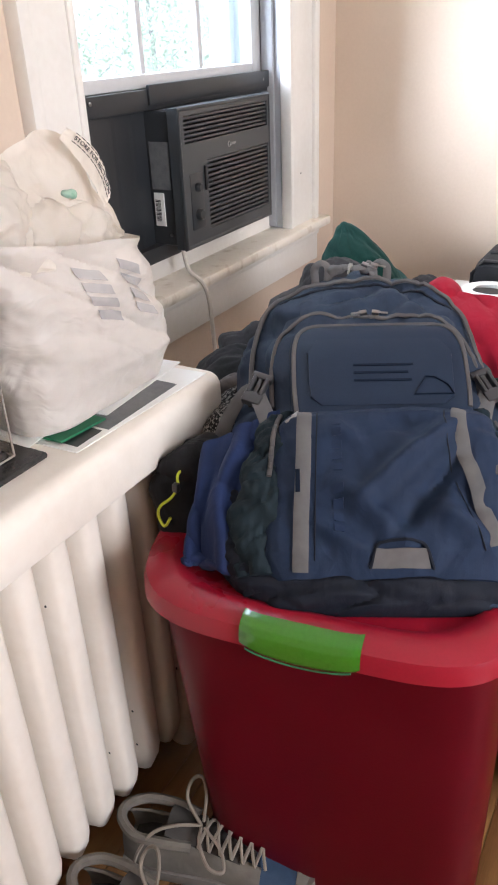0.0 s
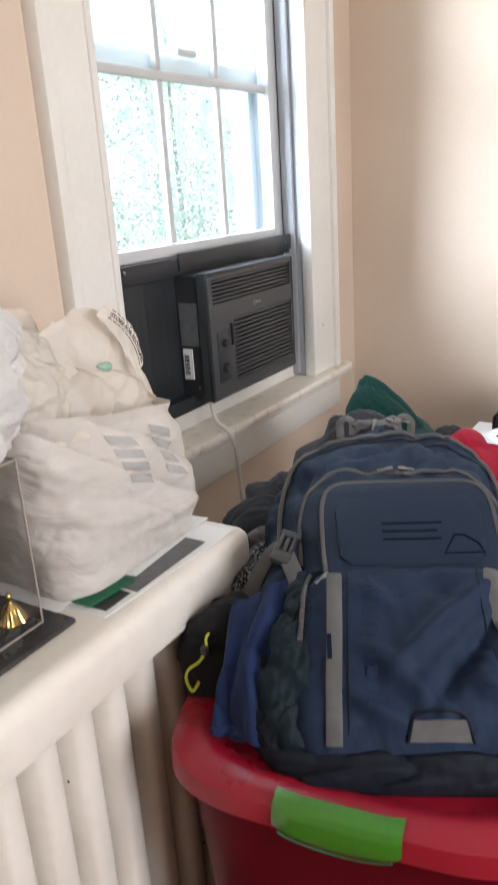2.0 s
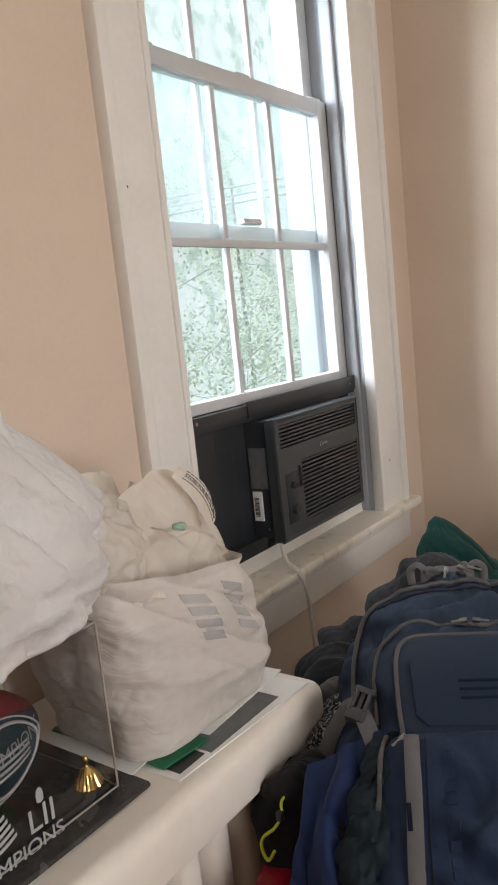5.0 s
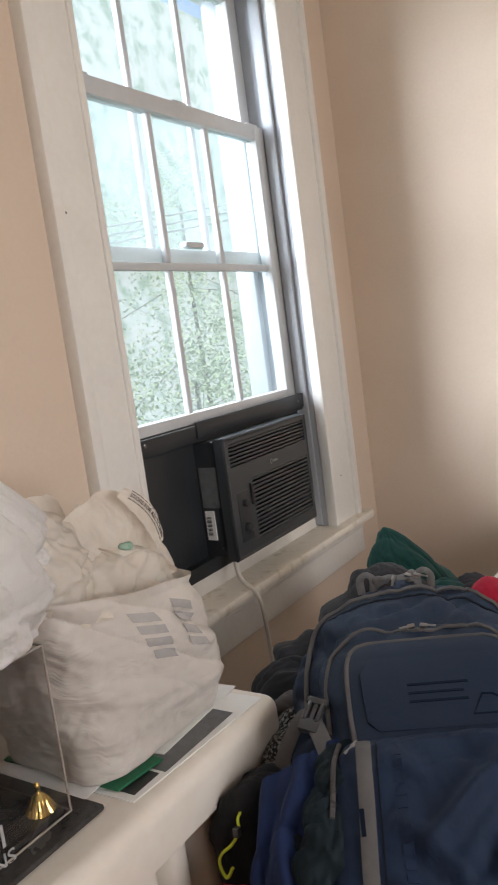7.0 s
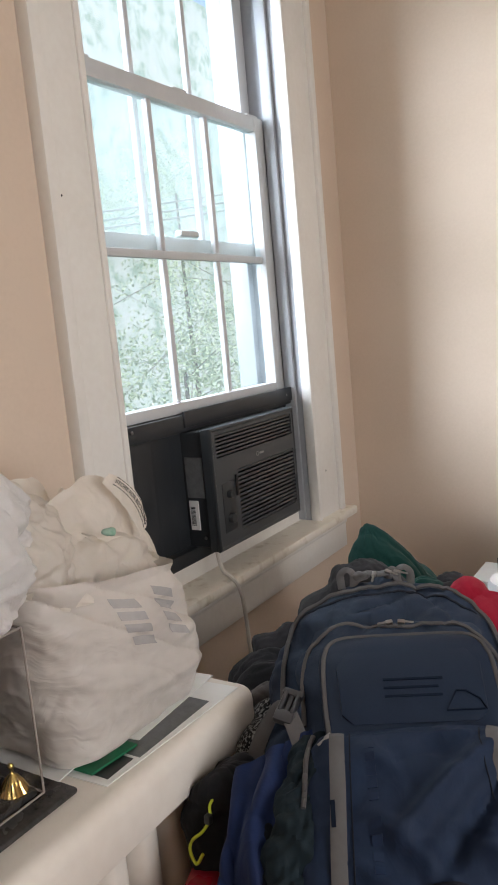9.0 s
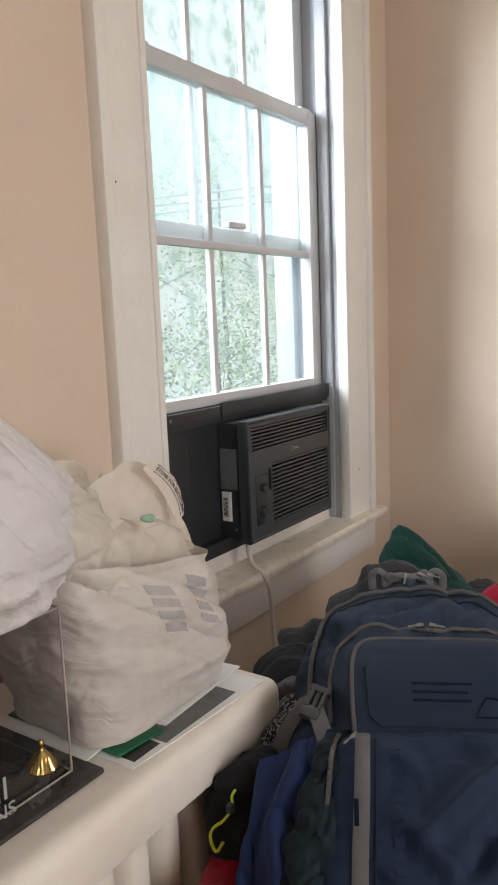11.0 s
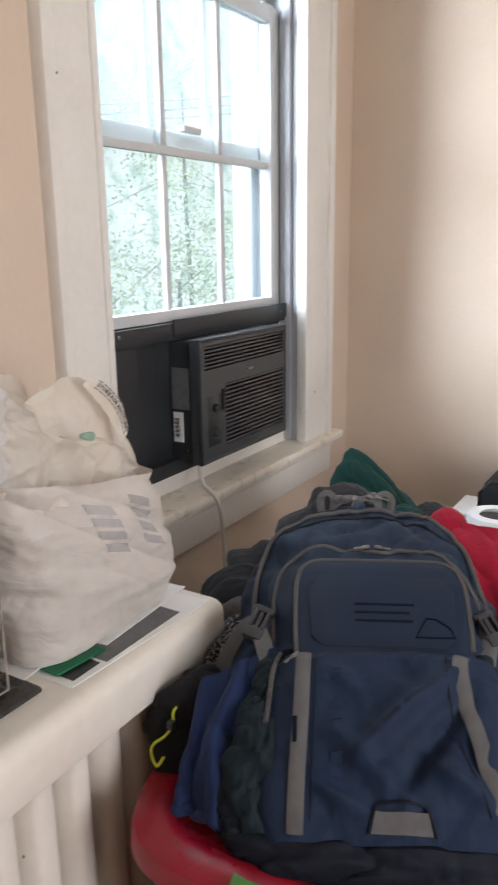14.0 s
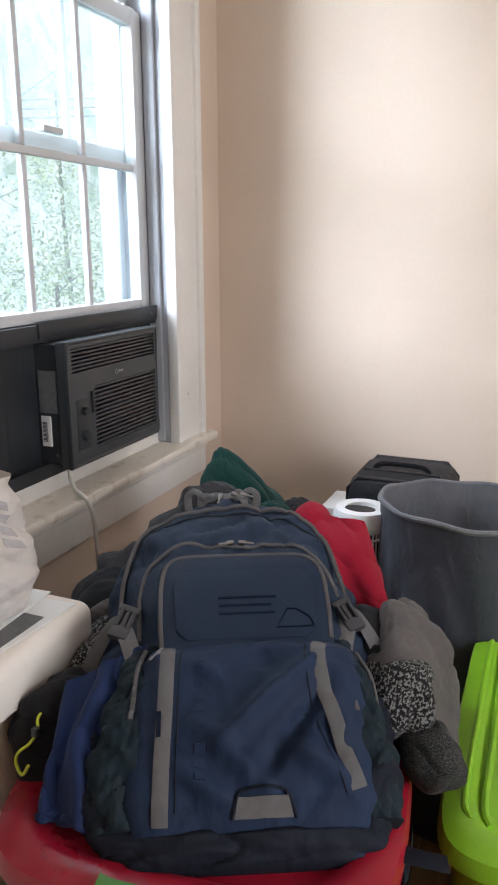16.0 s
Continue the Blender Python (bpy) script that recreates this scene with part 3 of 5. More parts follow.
def sash(x0, z0, z1, rail_low, rail_top, lugs):
    """A six-light sash: stiles, rails, glazing bars and panes. x0: its inner face."""
    ob = thing("window_1", "white double-hung window sash with six panes and slim glazing bars", "window", kind="structure")
    y0, y1, st, d = 1.700, 2.526, 0.050, 0.036
    gz0, gz1, gy0, gy1 = z0 + rail_low, z1 - rail_top, y0 + st, y1 - st
    for a, b in ((y0, gy0), (gy1, y1)):
        part("stile", boxes(((x0 - d, a, z0), (x0, b, z1)), bevel=0.003), VINYL, ob)
    part("bottom_rail", boxes(((x0 - d, gy0, z0), (x0, gy1, gz0)), bevel=0.003), VINYL, ob)
    part("top_rail", boxes(((x0 - d, gy0, gz1), (x0, gy1, z1)), bevel=0.003), VINYL, ob)
    zm = (gz0 + gz1) / 2
    ys = [gy0 + (gy1 - gy0) * k / 3 for k in range(4)]
    part("glazing_bar", boxes(((x0 - 0.026, gy0, zm - 0.010), (x0 - 0.010, gy1, zm + 0.010)), bevel=0.003), VINYL, ob)
    for y in ys[1:3]:
        for a, b in ((gz0, zm - 0.010), (zm + 0.010, gz1)):
            part("glazing_bar", boxes(((x0 - 0.026, y - 0.009, a), (x0 - 0.010, y + 0.009, b)), bevel=0.003), VINYL, ob)
    for ya, yb in zip(ys, ys[1:]):
        for a, b in ((gz0, zm), (zm, gz1)):
            pane = part("pane", boxes(((x0 - 0.020, ya, a), (x0 - 0.016, yb, b))), GLASS, ob, smooth=False)
            pane.visible_shadow = False
    for y in lugs:
        part("tilt_latch", boxes(((x0 - 0.03, y - 0.03, z1), (x0 - 0.004, y + 0.03, z1 + 0.007)), bevel=0.003), VINYL, ob)
    return ob


sash(-0.07, 1.206, 2.018, 0.028, 0.041, (1.76, 2.12, 2.475))
up = sash(-0.112, 1.615, 2.418, 0.042, 0.04, ())
part("sash_lock", boxes(((-0.108, 2.08, 1.657), (-0.085, 2.16, 1.672)), bevel=0.004), VINYL, up)


# ---- outside ----
tagged(part("ground", boxes(((-60, -60, -3.6), (-0.5, 60, -3.4))), GRASS, smooth=False), "green lawn in the sun", "ground", kind="structure")
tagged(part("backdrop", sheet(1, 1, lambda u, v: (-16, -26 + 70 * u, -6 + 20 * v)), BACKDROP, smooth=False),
            "glowing backdrop plane painted as hazy trees and sky", "backdrop", kind="structure")


def tree(x, y, z, height, seed):
    rnd = random.Random(seed)
    ob = thing("tree", "leafy green broadleaf tree in sunlight", "tree", pose(x, y, z))
    bm = tube(smooth_path([(0, 0, 0), (0.05, 0.1, height * 0.3), (-0.1, 0.15, height * 0.6), (0, 0, height * 0.85)], 5), 0.08, 8)
    for v in bm.verts:
        k = 1.2 - v.co.z / height
        v.co.x *= k
        v.co.y *= k
    tips = []
    trunk = part("trunk", bm, BARK, ob)
    for k in range(11):
        a, h = rnd.uniform(0, math.tau), height * rnd.uniform(0.35, 0.85)
        reach = height * rnd.uniform(0.16, 0.3)
        tip = Vector((math.cos(a) * reach, math.sin(a) * reach, h + reach * rnd.uniform(0.1, 0.7)))
        part("limb", tube(smooth_path([(0, 0, h), tip * 0.5 + Vector((0, 0, h * 0.5)), tip], 4), 0.006, 6), BARK, trunk)
        tips.append(tip)
    verts, faces = [], []
    for tip in tips + [Vector((0, 0, height * 0.9))]:
        for _ in range(560):
            c = tip + Vector((rnd.gauss(0, 0.42), rnd.gauss(0, 0.42), rnd.gauss(0, 0.34)))
            m = Euler((rnd.uniform(-1, 1), rnd.uniform(-1, 1), rnd.uniform(0, 6.3))).to_matrix()
            s = rnd.uniform(0.024, 0.048)
            i = len(verts)
            verts += [tuple(c + m @ Vector(q) * s) for q in ((-1, 0, 0), (0, -0.5, 0.15), (1, 0, 0), (0, 0.5, 0.15))]
            faces.append((i, i + 1, i + 2, i + 3))
    me = bpy.data.meshes.new("crown")
    me.from_pydata(verts, [], faces)
    me.materials.append(LEAF)
    crown = new("crown", me)
    crown.parent = ob
    return ob


for k, z in enumerate((3.07, 2.96, 2.86)):
    tagged(part("utility_cable", tube(smooth_path([(-5.5, 4.0 + 1.5 * j, z + (0.176 - 0.006 * k) * (1.5 * j - 4.15) + 0.004 * (j - 4) ** 2) for j in range(9)], 4), 0.014, 6), CORD),
           "pale overhead utility cable strung outside the window", "cable", "overhead cables")
tree(-6.5, 6.5, -3.4, 7.0, 3)
tree(-8.5, 11.0, -3.4, 8.0, 5)
tree(-5.6, 9.4, -3.4, 5.0, 8)
tree(-7.5, 14.5, -3.4, 8.5, 12)
tree(-10.0, 8.0, -3.4, 10.0, 17)
tree(-11.0, 17.0, -3.4, 10.0, 19)


# ---- air conditioner ----
def air_conditioner():
    ob = thing("air_conditioner", "black window air conditioner with louvred front, mounted in a raised sash", "air conditioner")
    y0, y1, z0, z1, xf = 1.960, 2.388, 0.852, 1.166, 0.026
    part("body", boxes(((-0.34, y0 + 0.006, z0 + 0.006), (xf - 0.03, y1 - 0.006, z1 - 0.004)), bevel=0.008), AC_BLACK, ob)
    # front bezel as a frame with real openings for the louvres
    W, H = y1 - y0, z1 - z0
    Y = lambda u: y0 + W * u
    Z = lambda v: z1 - H * v
    bm = bmesh.new()
    for u0, u1, v0, v1 in ((0, 1, 0, 0.055), (0, 0.045, 0.055, 1), (0.97, 1, 0.055, 1), (0.045, 0.97, 0.245, 0.385), (0.045, 0.255, 0.385, 0.90), (0.045, 0.97, 0.90, 1)):
        box(bm, (xf - 0.03, Y(u0), Z(v1)), (xf, Y(u1), Z(v0)))
    bmesh.ops.remove_doubles(bm, verts=bm.verts, dist=0.0001)
    face = part("front_panel", bm, AC_GREY, ob, "dark grey louvred front panel", smooth=False)
    part("panel_lip", tube([(xf - 0.004, Y(0.006), Z(0.012)), (xf - 0.004, Y(0.994), Z(0.012)), (xf - 0.004, Y(0.994), Z(0.988)), (xf - 0.004, Y(0.006), Z(0.988))], 0.007, 8, True), AC_GREY, face)
    # black sheet behind the slats, in place of the shade between them
    part("recess", boxes(((xf - 0.034, Y(0.04), Z(0.9)), (xf - 0.026, Y(0.975), Z(0.05)))), SLOT_SHADE_BLACK, face)
    for k in range(6):
        z = Z(0.072 + 0.031 * k)
        part("slat", boxes(((xf - 0.022, Y(0.045), z - 0.0028), (xf - 0.003, Y(0.97), z + 0.0028)), bevel=0.001), AC_GREY, face)
    for k in range(15):
        z = Z(0.40 + 0.0348 * k)
        part("slat", boxes(((xf - 0.022, Y(0.255), z - 0.0034), (xf - 0.001, Y(0.97), z + 0.0030)), bevel=0.0012), AC_GREY, face)
    for v, r in ((0.56, 0.010), (0.76, 0.013)):
        bm = lathe([(0, 0.012), (r * 0.8, 0.012), (r, 0.009), (r * 1.05, 0), (0, 0)], 24)
        kn = part("knob", bm, AC_BLACK, ob)
        kn.matrix_basis = pose(xf + 0.001, Y(0.135), Z(v), 0, 90, 0)
    part("control_panel", boxes(((xf - 0.001, Y(0.07), Z(0.87)), (xf + 0.0015, Y(0.20), Z(0.46))), bevel=0.001), AC_BLACK, face)
    part("slider", boxes(((xf, Y(0.215), Z(0.60)), (xf + 0.006, Y(0.232), Z(0.42))), bevel=0.002), SLOT_SHADE_BLACK, face)
    mark = part("badge", lathe([(0.005, 0), (0.006, 0.0012), (0.007, 0)], 20), AC_SILVER, face, "small silver badge")
    mark.matrix_basis = pose(xf + 0.001, Y(0.50), Z(0.315), 90, 0, 90)
    part("badge_bar", boxes(((xf, Y(0.525), Z(0.325)), (xf + 0.0012, Y(0.575), Z(0.308)))), AC_SILVER, face)
    part("rating_label", boxes(((-0.064, y0 + 0.0035, 0.990), (-0.010, y0 + 0.0075, 1.095))), LABEL_GREY, ob, "grey printed rating label")
    bar = part("barcode_label", boxes(((-0.062, y0 + 0.003, 0.905), (-0.034, y0 + 0.0065, 0.982))), PAPER, ob, "white barcode sticker")
    for k in range(15):
        z = 0.917 + k * 0.0034
        part("bar", boxes(((-0.058, y0 + 0.0018, z), (-0.044, y0 + 0.0032, z + (0.0012, 0.0022, 0.0017)[k % 3]))), INK, bar, smooth=False)
    # mounting rails and pleated side curtains
    part("top_rail", boxes(((-0.085, 1.700, 1.162), (-0.048, 2.525, 1.205)), bevel=0.002), AC_BLACK, ob)
    part("rail_lip", boxes(((-0.050, 1.955, 1.172), (-0.042, 2.525, 1.214)), bevel=0.002), AC_BLACK, ob)
    part("bottom_rail", boxes(((-0.085, 1.700, 0.824), (-0.045, 2.525, 0.860)), bevel=0.002), AC_BLACK, ob)
    for a, b, n in ((1.700, y0 + 0.030, 24), (y1 - 0.004, 2.527, 8)):
        def pleat(u, v, a=a, b=b, n=n):
            return (-0.074 + 0.0004 * (1 if round(u * n) % 6 == 0 else -0.5), a + (b - a) * u, 0.83 + 0.335 * v)
        part("side_curtain", sheet(1, n, pleat, 0.002), AC_BLACK, ob, "pleated black side curtain", smooth=False)
        for z in (0.845, 1.192):
            s = part("screw", lathe([(0, 0.003), (0.004, 0.002), (0.0045, 0)], 10), CHROME, ob)
            s.matrix_basis = pose(-0.044, 1.754 if a < 2 else 2.486, z, 0, 90, 0)
    s = part("screw", lathe([(0, 0.003), (0.004, 0.002), (0.0045, 0)], 10), CHROME, ob)
    s.matrix_basis = pose(-0.02, y0 + 0.004, 0.885, 90, 0, 0)
    return ob


air_conditioner()
tagged(part("power_cord", tube(smooth_path([(-0.02, 1.995, 0.872), (-0.005, 1.985, 0.85), (0.010, 1.972, 0.820), (0.024, 1.966, 0.800), (0.042, 1.965, 0.789), (0.060, 1.968, 0.770),
       (0.068, 1.974, 0.73), (0.070, 1.98, 0.65), (0.072, 1.985, 0.52), (0.075, 1.99, 0.3), (0.08, 2.0, 0.05), (0.1, 2.02, 0.006), (0.3, 2.1, 0.006)], 6), 0.0058, 8), CORD),
       "off-white appliance cord hanging over the sill", "cord")


# ---- radiator and its shelf ----
def radiator():
    ob = thing("radiator", "cream painted cast-iron column radiator with chipped enamel", "radiator")
    pitch, first = 0.0685, 1.374
    for k in range(22):
        y1 = first - k * pitch
        lv = []
        for z, w in ((0.066, 0.010), (0.070, 0.020), (0.080, 0.027), (0.100, 0.0315), (0.13, 0.033), (0.66, 0.033), (0.69, 0.032), (0.712, 0.028), (0.722, 0.020)):
            lv.append((z, 0.15 if z > 0.11 else 0.13 + (z - 0.066) * 0.4, w, w, 0.24, y1 - pitch / 2))
        bm = loft(lv, 32, 0.55)
        part("section", bm, PAINT_RAD, ob)
    for y in (first - pitch / 2, first - pitch * 21.5):
        for x in (0.13, 0.35):
            part("foot", loft([(0.0, 0.026, 0.026, 0.026, x, y), (0.02, 0.022, 0.022, 0.022, x, y), (0.09, 0.018, 0.02, 0.02, x, y)], 16, 0.8), PAINT_RAD, ob)
    for z in (0.15, 0.63):
        part("hub", tube([(0.24, first - 0.02, z), (0.24, first - pitch * 22 + 0.02, z)], 0.028, 12), PAINT_RAD, ob)
    rnd = random.Random(4)
    for _ in range(7):
        k = rnd.randrange(0, 11)
        y = first - k * pitch - rnd.choice((0.003, 0.005)) - 0.002
        z = rnd.uniform(0.12, 0.7)
        part("paint_chip", heap((0.382, y, z), (0.002, 0.0012, rnd.uniform(0.0015, 0.004)), rnd.random() * 9, 0.0004, 0.01, 6, 8), INK, ob)
    return ob


radiator()
for a, b, end in ((0.8848, 1.462, True), (-0.30, 0.8832, False)):
    bm = bmesh.new()
    box(bm, (0.02, a, 0.726), (0.428, b, 0.811))
    top = [e for e in bm.edges if all(v.co.z > 0.8 for v in e.verts) and all(v.co.x > 0.4 for v in e.verts)]
    corner = [e for e in bm.edges if end and all(v.co.y > 1.4 for v in e.verts) and (all(v.co.x > 0.4 for v in e.verts) or all(v.co.z > 0.8 for v in e.verts))]
    bmesh.ops.bevel(bm, geom=list(set(top + corner)), offset=0.026, segments=6, affect="EDGES", profile=0.5)
    low = [e for e in bm.edges if all(v.co.z < 0.73 for v in e.verts) and all(v.co.x > 0.35 for v in e.verts)]
    bmesh.ops.bevel(bm, geom=low, offset=0.005, segments=2, affect="EDGES", profile=0.5)
    tagged(part("radiator_shelf", bm, PAINT_RAD), "thick cream painted shelf with rounded edge on the radiator", "shelf", "shelf boards on the radiator")


# ---- red tote ----
def tote(name, label, m, w, l, h, body_mat, lid_mat, clip_mat, taper=0.06, round_=0.24, lean=0.0, inset=0.020):
    """A tapered storage box with a deep rolled lid and end latches. Origin: middle of its front edge, on the floor; length along +y."""
    ob = thing(name, label, "storage bin", m)
    c = l / 2
    lv = [(0, w / 2 - taper, c - taper * 1.1, c - taper * 1.1, lean, c), (0.012, w / 2 - taper + 0.008, c - taper, c - taper, lean, c),
          (h - 0.03, w / 2 - inset, c - 0.020, c - 0.020, lean * 0.4, c)]
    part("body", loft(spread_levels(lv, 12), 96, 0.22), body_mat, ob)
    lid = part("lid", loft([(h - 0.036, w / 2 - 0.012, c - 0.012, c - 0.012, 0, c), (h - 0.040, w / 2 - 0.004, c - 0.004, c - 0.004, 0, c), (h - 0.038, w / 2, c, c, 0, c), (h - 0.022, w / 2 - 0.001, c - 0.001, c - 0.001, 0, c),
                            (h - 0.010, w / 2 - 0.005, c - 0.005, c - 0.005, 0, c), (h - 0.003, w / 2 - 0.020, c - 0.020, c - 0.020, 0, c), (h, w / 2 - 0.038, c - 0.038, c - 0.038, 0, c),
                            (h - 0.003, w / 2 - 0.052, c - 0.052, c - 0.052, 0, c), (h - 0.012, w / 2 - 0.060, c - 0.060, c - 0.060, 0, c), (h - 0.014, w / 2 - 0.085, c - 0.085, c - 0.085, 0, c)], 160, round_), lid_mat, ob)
    if clip_mat:
        for end, sgn in ((0.0, -1), (l, 1)):
            prof = [(-0.004, -0.043), (0.004, -0.044), (0.008, -0.038), (0.0085, -0.026), (0.006, -0.014), (0.001, -0.006), (-0.009, -0.001), (-0.020, 0.001)]

            def latch(u, v, end=end, sgn=sgn):
                k = v * (len(prof) - 1)
                i = min(int(k), len(prof) - 2)
                o, z = (prof[i][j] + (prof[i + 1][j] - prof[i][j]) * (k - i) for j in (0, 1))
                bow = 1 - (2 * u - 1) ** 2
                return ((u - 0.5) * 0.160, end + sgn * (o - 0.006 * (2 * u - 1) ** 6), h + z * (0.90 + 0.22 * bow) + 0.003)
            la = part("latch", sheet(28, 24, latch, 0.004), clip_mat, ob, "glossy green latch")
            part("grip_line", tube([Vector(latch(0.06 + 0.88 * k / 20, 0.16 + 0.10 * (2 * k / 20 - 1) ** 2)) + Vector((0, sgn * 0.0035, 0)) for k in range(21)], 0.0012, 6), GREEN_CARD, la)
    return ob, lid


tote("storage_tote", "large red plastic storage tote with green end latches", pose(0.739, 1.105, 0, 0, 0, 9), 0.572, 0.80, 0.642, TOTE_RED_SHADED, LID_RED, CLIP_GREEN, 0.062, 0.42, 0.034, 0.040)
lime, lime_lid = tote("storage_tote", "storage tote with a ribbed lime green lid", pose(1.27, 1.42, 0, 0, 0, 1), 0.53, 0.76, 0.555, LIME, LIME, None)
for x in (-0.15, -0.05, 0.05, 0.15):
    part("rib", loft([(0.530, 0.016, 0.29, 0.29, x, 0.38), (0.540, 0.014, 0.285, 0.285, x, 0.38), (0.546, 0.008, 0.275, 0.275, x, 0.38)], 32, 0.5), LIME, lime_lid)


for x, z in ((-0.226, 0.5545), (-0.196, 0.5500)):
    part("rib", tube(smooth_path([(x + 0.012, 0.08, z - 0.004), (x, 0.13, z), (x, 0.38, z + 0.001), (x, 0.63, z), (x + 0.012, 0.68, z - 0.004)], 6), 0.006, 8), LIME, lime_lid)


# ---- backpack ----
def skin(levels, e, wrinkle, x, z):
    """Depth of a loft's front face at x, z."""
    j = max([k for k in range(len(levels) - 1) if levels[k][0] <= z] or [0])
    t = min(max((z - levels[j][0]) / (levels[j + 1][0] - levels[j][0]), 0), 1)
    _, w, f, b, cx, cy = (p + (q - p) * t for p, q in zip(levels[j], levels[j + 1]))
    c = min(abs(x - cx) / w, 0.995) ** (1 / e)
    sn = math.sqrt(1 - c * c)
    y = cy - f * sn ** e
    return y + (wrinkle(Vector((x, y, z)), Vector((0, -sn, 0))).y if wrinkle else 0)


def backpack():
    ux, uy = math.cos(radians(26.8)), math.sin(radians(26.8))
    s = Vector((-uy * 0.867, ux * 0.867, 0.498))
    u = Vector((ux, uy, 0))
    n = u.cross(s)
    m = Matrix.Identity(4)
    for i in range(3):
        m[i][0], m[i][1], m[i][2] = u[i], -n[i], s[i]
    m.translation = Vector((0.814, 1.203, 0.643))
    ob = thing("backpack", "navy blue backpack with grey webbing, full, lying back on clothes", "backpack", m)
    # local: x across, -y out of the front, z up along the pack

    def wr(amount, grain, seed, tall=0.6):
        def f(p, way):
            a = p.x * 0.8 + p.z * 0.6
            b = p.z * 0.8 - p.x * 0.6
            k = folds((a, p.y * 0.3, b * 0.45 * tall), grain, seed) - 0.5
            k += 0.45 * (folds((a * 0.5, p.y * 0.3, b), grain * 0.5, seed + 4) - 0.5)
            k += 0.22 * (folds((p.x, p.y * 0.3, p.z * 0.6), grain * 0.22, seed + 7) - 0.5)
            return way * (amount * k)
        return f

    def deep(z):
        return min(0.19, 0.012 + z * 0.56)

    def ribbon(name, pts, half, lv, e, w, mat, lift=0.003, label=""):
        """Webbing laid on a loft: pts are (x, z)."""
        pth = smooth_path([(x, 0, z) for x, z in pts], 10)
        return part(name, tube([(p.x, skin(lv, e, w, p.x, p.z) - lift, p.z) for p in pth], half, 8, flat=0.14 if half > 0.008 else 0.8, up=(0, -1, 0)), mat, ob, label)

    keys = [(0.0, 0.165), (0.015, 0.18), (0.06, 0.198), (0.14, 0.212), (0.24, 0.214), (0.34, 0.212), (0.44, 0.206), (0.52, 0.190), (0.575, 0.166), (0.62, 0.130), (0.65, 0.085), (0.668, 0.02)]
    body = []
    for z, w in spread_levels(keys, 110):
        d = deep(z)
        drop = 0.0 if z < 0.5 else (z - 0.5) ** 2 * 2.4
        body.append((z, w, d * 0.42, d * 0.58, 0.005, d * 0.42 + 0.012 + drop))
    bw = wr(0.022, 0.10, 2)
    part("body", loft(body, 180, 0.68, wrinkle=bw), NAVY, ob)
    base = spread_levels([(-0.010, 0.120, 0.02, 0.03, 0.005, 0.026), (-0.002, 0.150, 0.036, 0.03, 0.006, 0.026), (0.010, 0.172, 0.046, 0.03, 0.008, 0.026), (0.028, 0.186, 0.052, 0.04, -0.002, 0.028), (0.050, 0.196, 0.046, 0.04, -0.004, 0.032), (0.075, 0.198, 0.026, 0.04, -0.006, 0.036), (0.10, 0.185, 0.002, 0.03, 0.005, 0.036)], 44)
    part("base", loft(base, 180, 0.66, wrinkle=lambda p, way: way * (0.014 * (folds((p.x * 0.30 + 0.2 * p.z, p.y * 0.3, p.z * 1.2), 0.050, 5) - 0.6) + 0.004 * (folds((p.x * 0.5, p.y, p.z * 1.4), 0.03, 8) - 0.5))), PACK_BLACK, ob, "blue-black padded base")
    ribbon("main_zip", [(-0.182, 0.34), (-0.180, 0.44), (-0.162, 0.53), (-0.120, 0.582), (-0.045, 0.610), (0.03, 0.611), (0.11, 0.597), (0.162, 0.545), (0.186, 0.46), (0.190, 0.34)], 0.0042, body, 0.68, bw, ZIP_GREY, 0.007)
    ribbon("seam_piping", [(-0.135, 0.550), (-0.06, 0.583), (0.02, 0.588), (0.10, 0.575), (0.155, 0.53)], 0.0026, body, 0.68, bw, PACK_BLACK, 0.001)
    # upper pocket, and the moulded panel below its zip
    up = spread_levels([(0.25, 0.160, 0.034, 0.03, 0.010, 0.010), (0.38, 0.165, 0.040, 0.03, 0.010, 0.010), (0.445, 0.156, 0.036, 0.03, 0.010, 0.010), (0.487, 0.130, 0.028, 0.03, 0.008, 0.014), (0.508, 0.08, 0.012, 0.02, 0.005, 0.02)], 24)
    uw = wr(0.016, 0.07, 8)
    part("upper_pocket", loft(up, 80, 0.6, wrinkle=uw), NAVY, ob)
    ribbon("upper_pocket_zip", [(-0.146, 0.31), (-0.146, 0.385), (-0.130, 0.448), (-0.088, 0.486), (-0.03, 0.488), (0.01, 0.479), (0.06, 0.486), (0.112, 0.478), (0.150, 0.440), (0.165, 0.385), (0.166, 0.31)], 0.0036, up, 0.6, uw, ZIP_GREY, 0.002)
    hp = spread_levels([(0.245, 0.130, 0.036, 0.02, 0.016, -0.014), (0.395, 0.136, 0.036, 0.02, 0.016, -0.014), (0.425, 0.132, 0.033, 0.02, 0.016, -0.012), (0.446, 0.120, 0.028, 0.02, 0.016, -0.008), (0.458, 0.095, 0.018, 0.02, 0.016, -0.002)], 24)
    pan = part("hard_panel", loft(hp, 80, 0.34), PANEL_HARD, ob, "moulded navy front panel")
    part("raised_field", loft([(0.285, 0.088, 0.003, 0.004, 0.016, -0.048), (0.300, 0.104, 0.008, 0.004, 0.016, -0.047), (0.380, 0.108, 0.008, 0.004, 0.016, -0.047), (0.408, 0.092, 0.003, 0.004, 0.016, -0.046)], 48, 0.18), PANEL_HARD, pan)
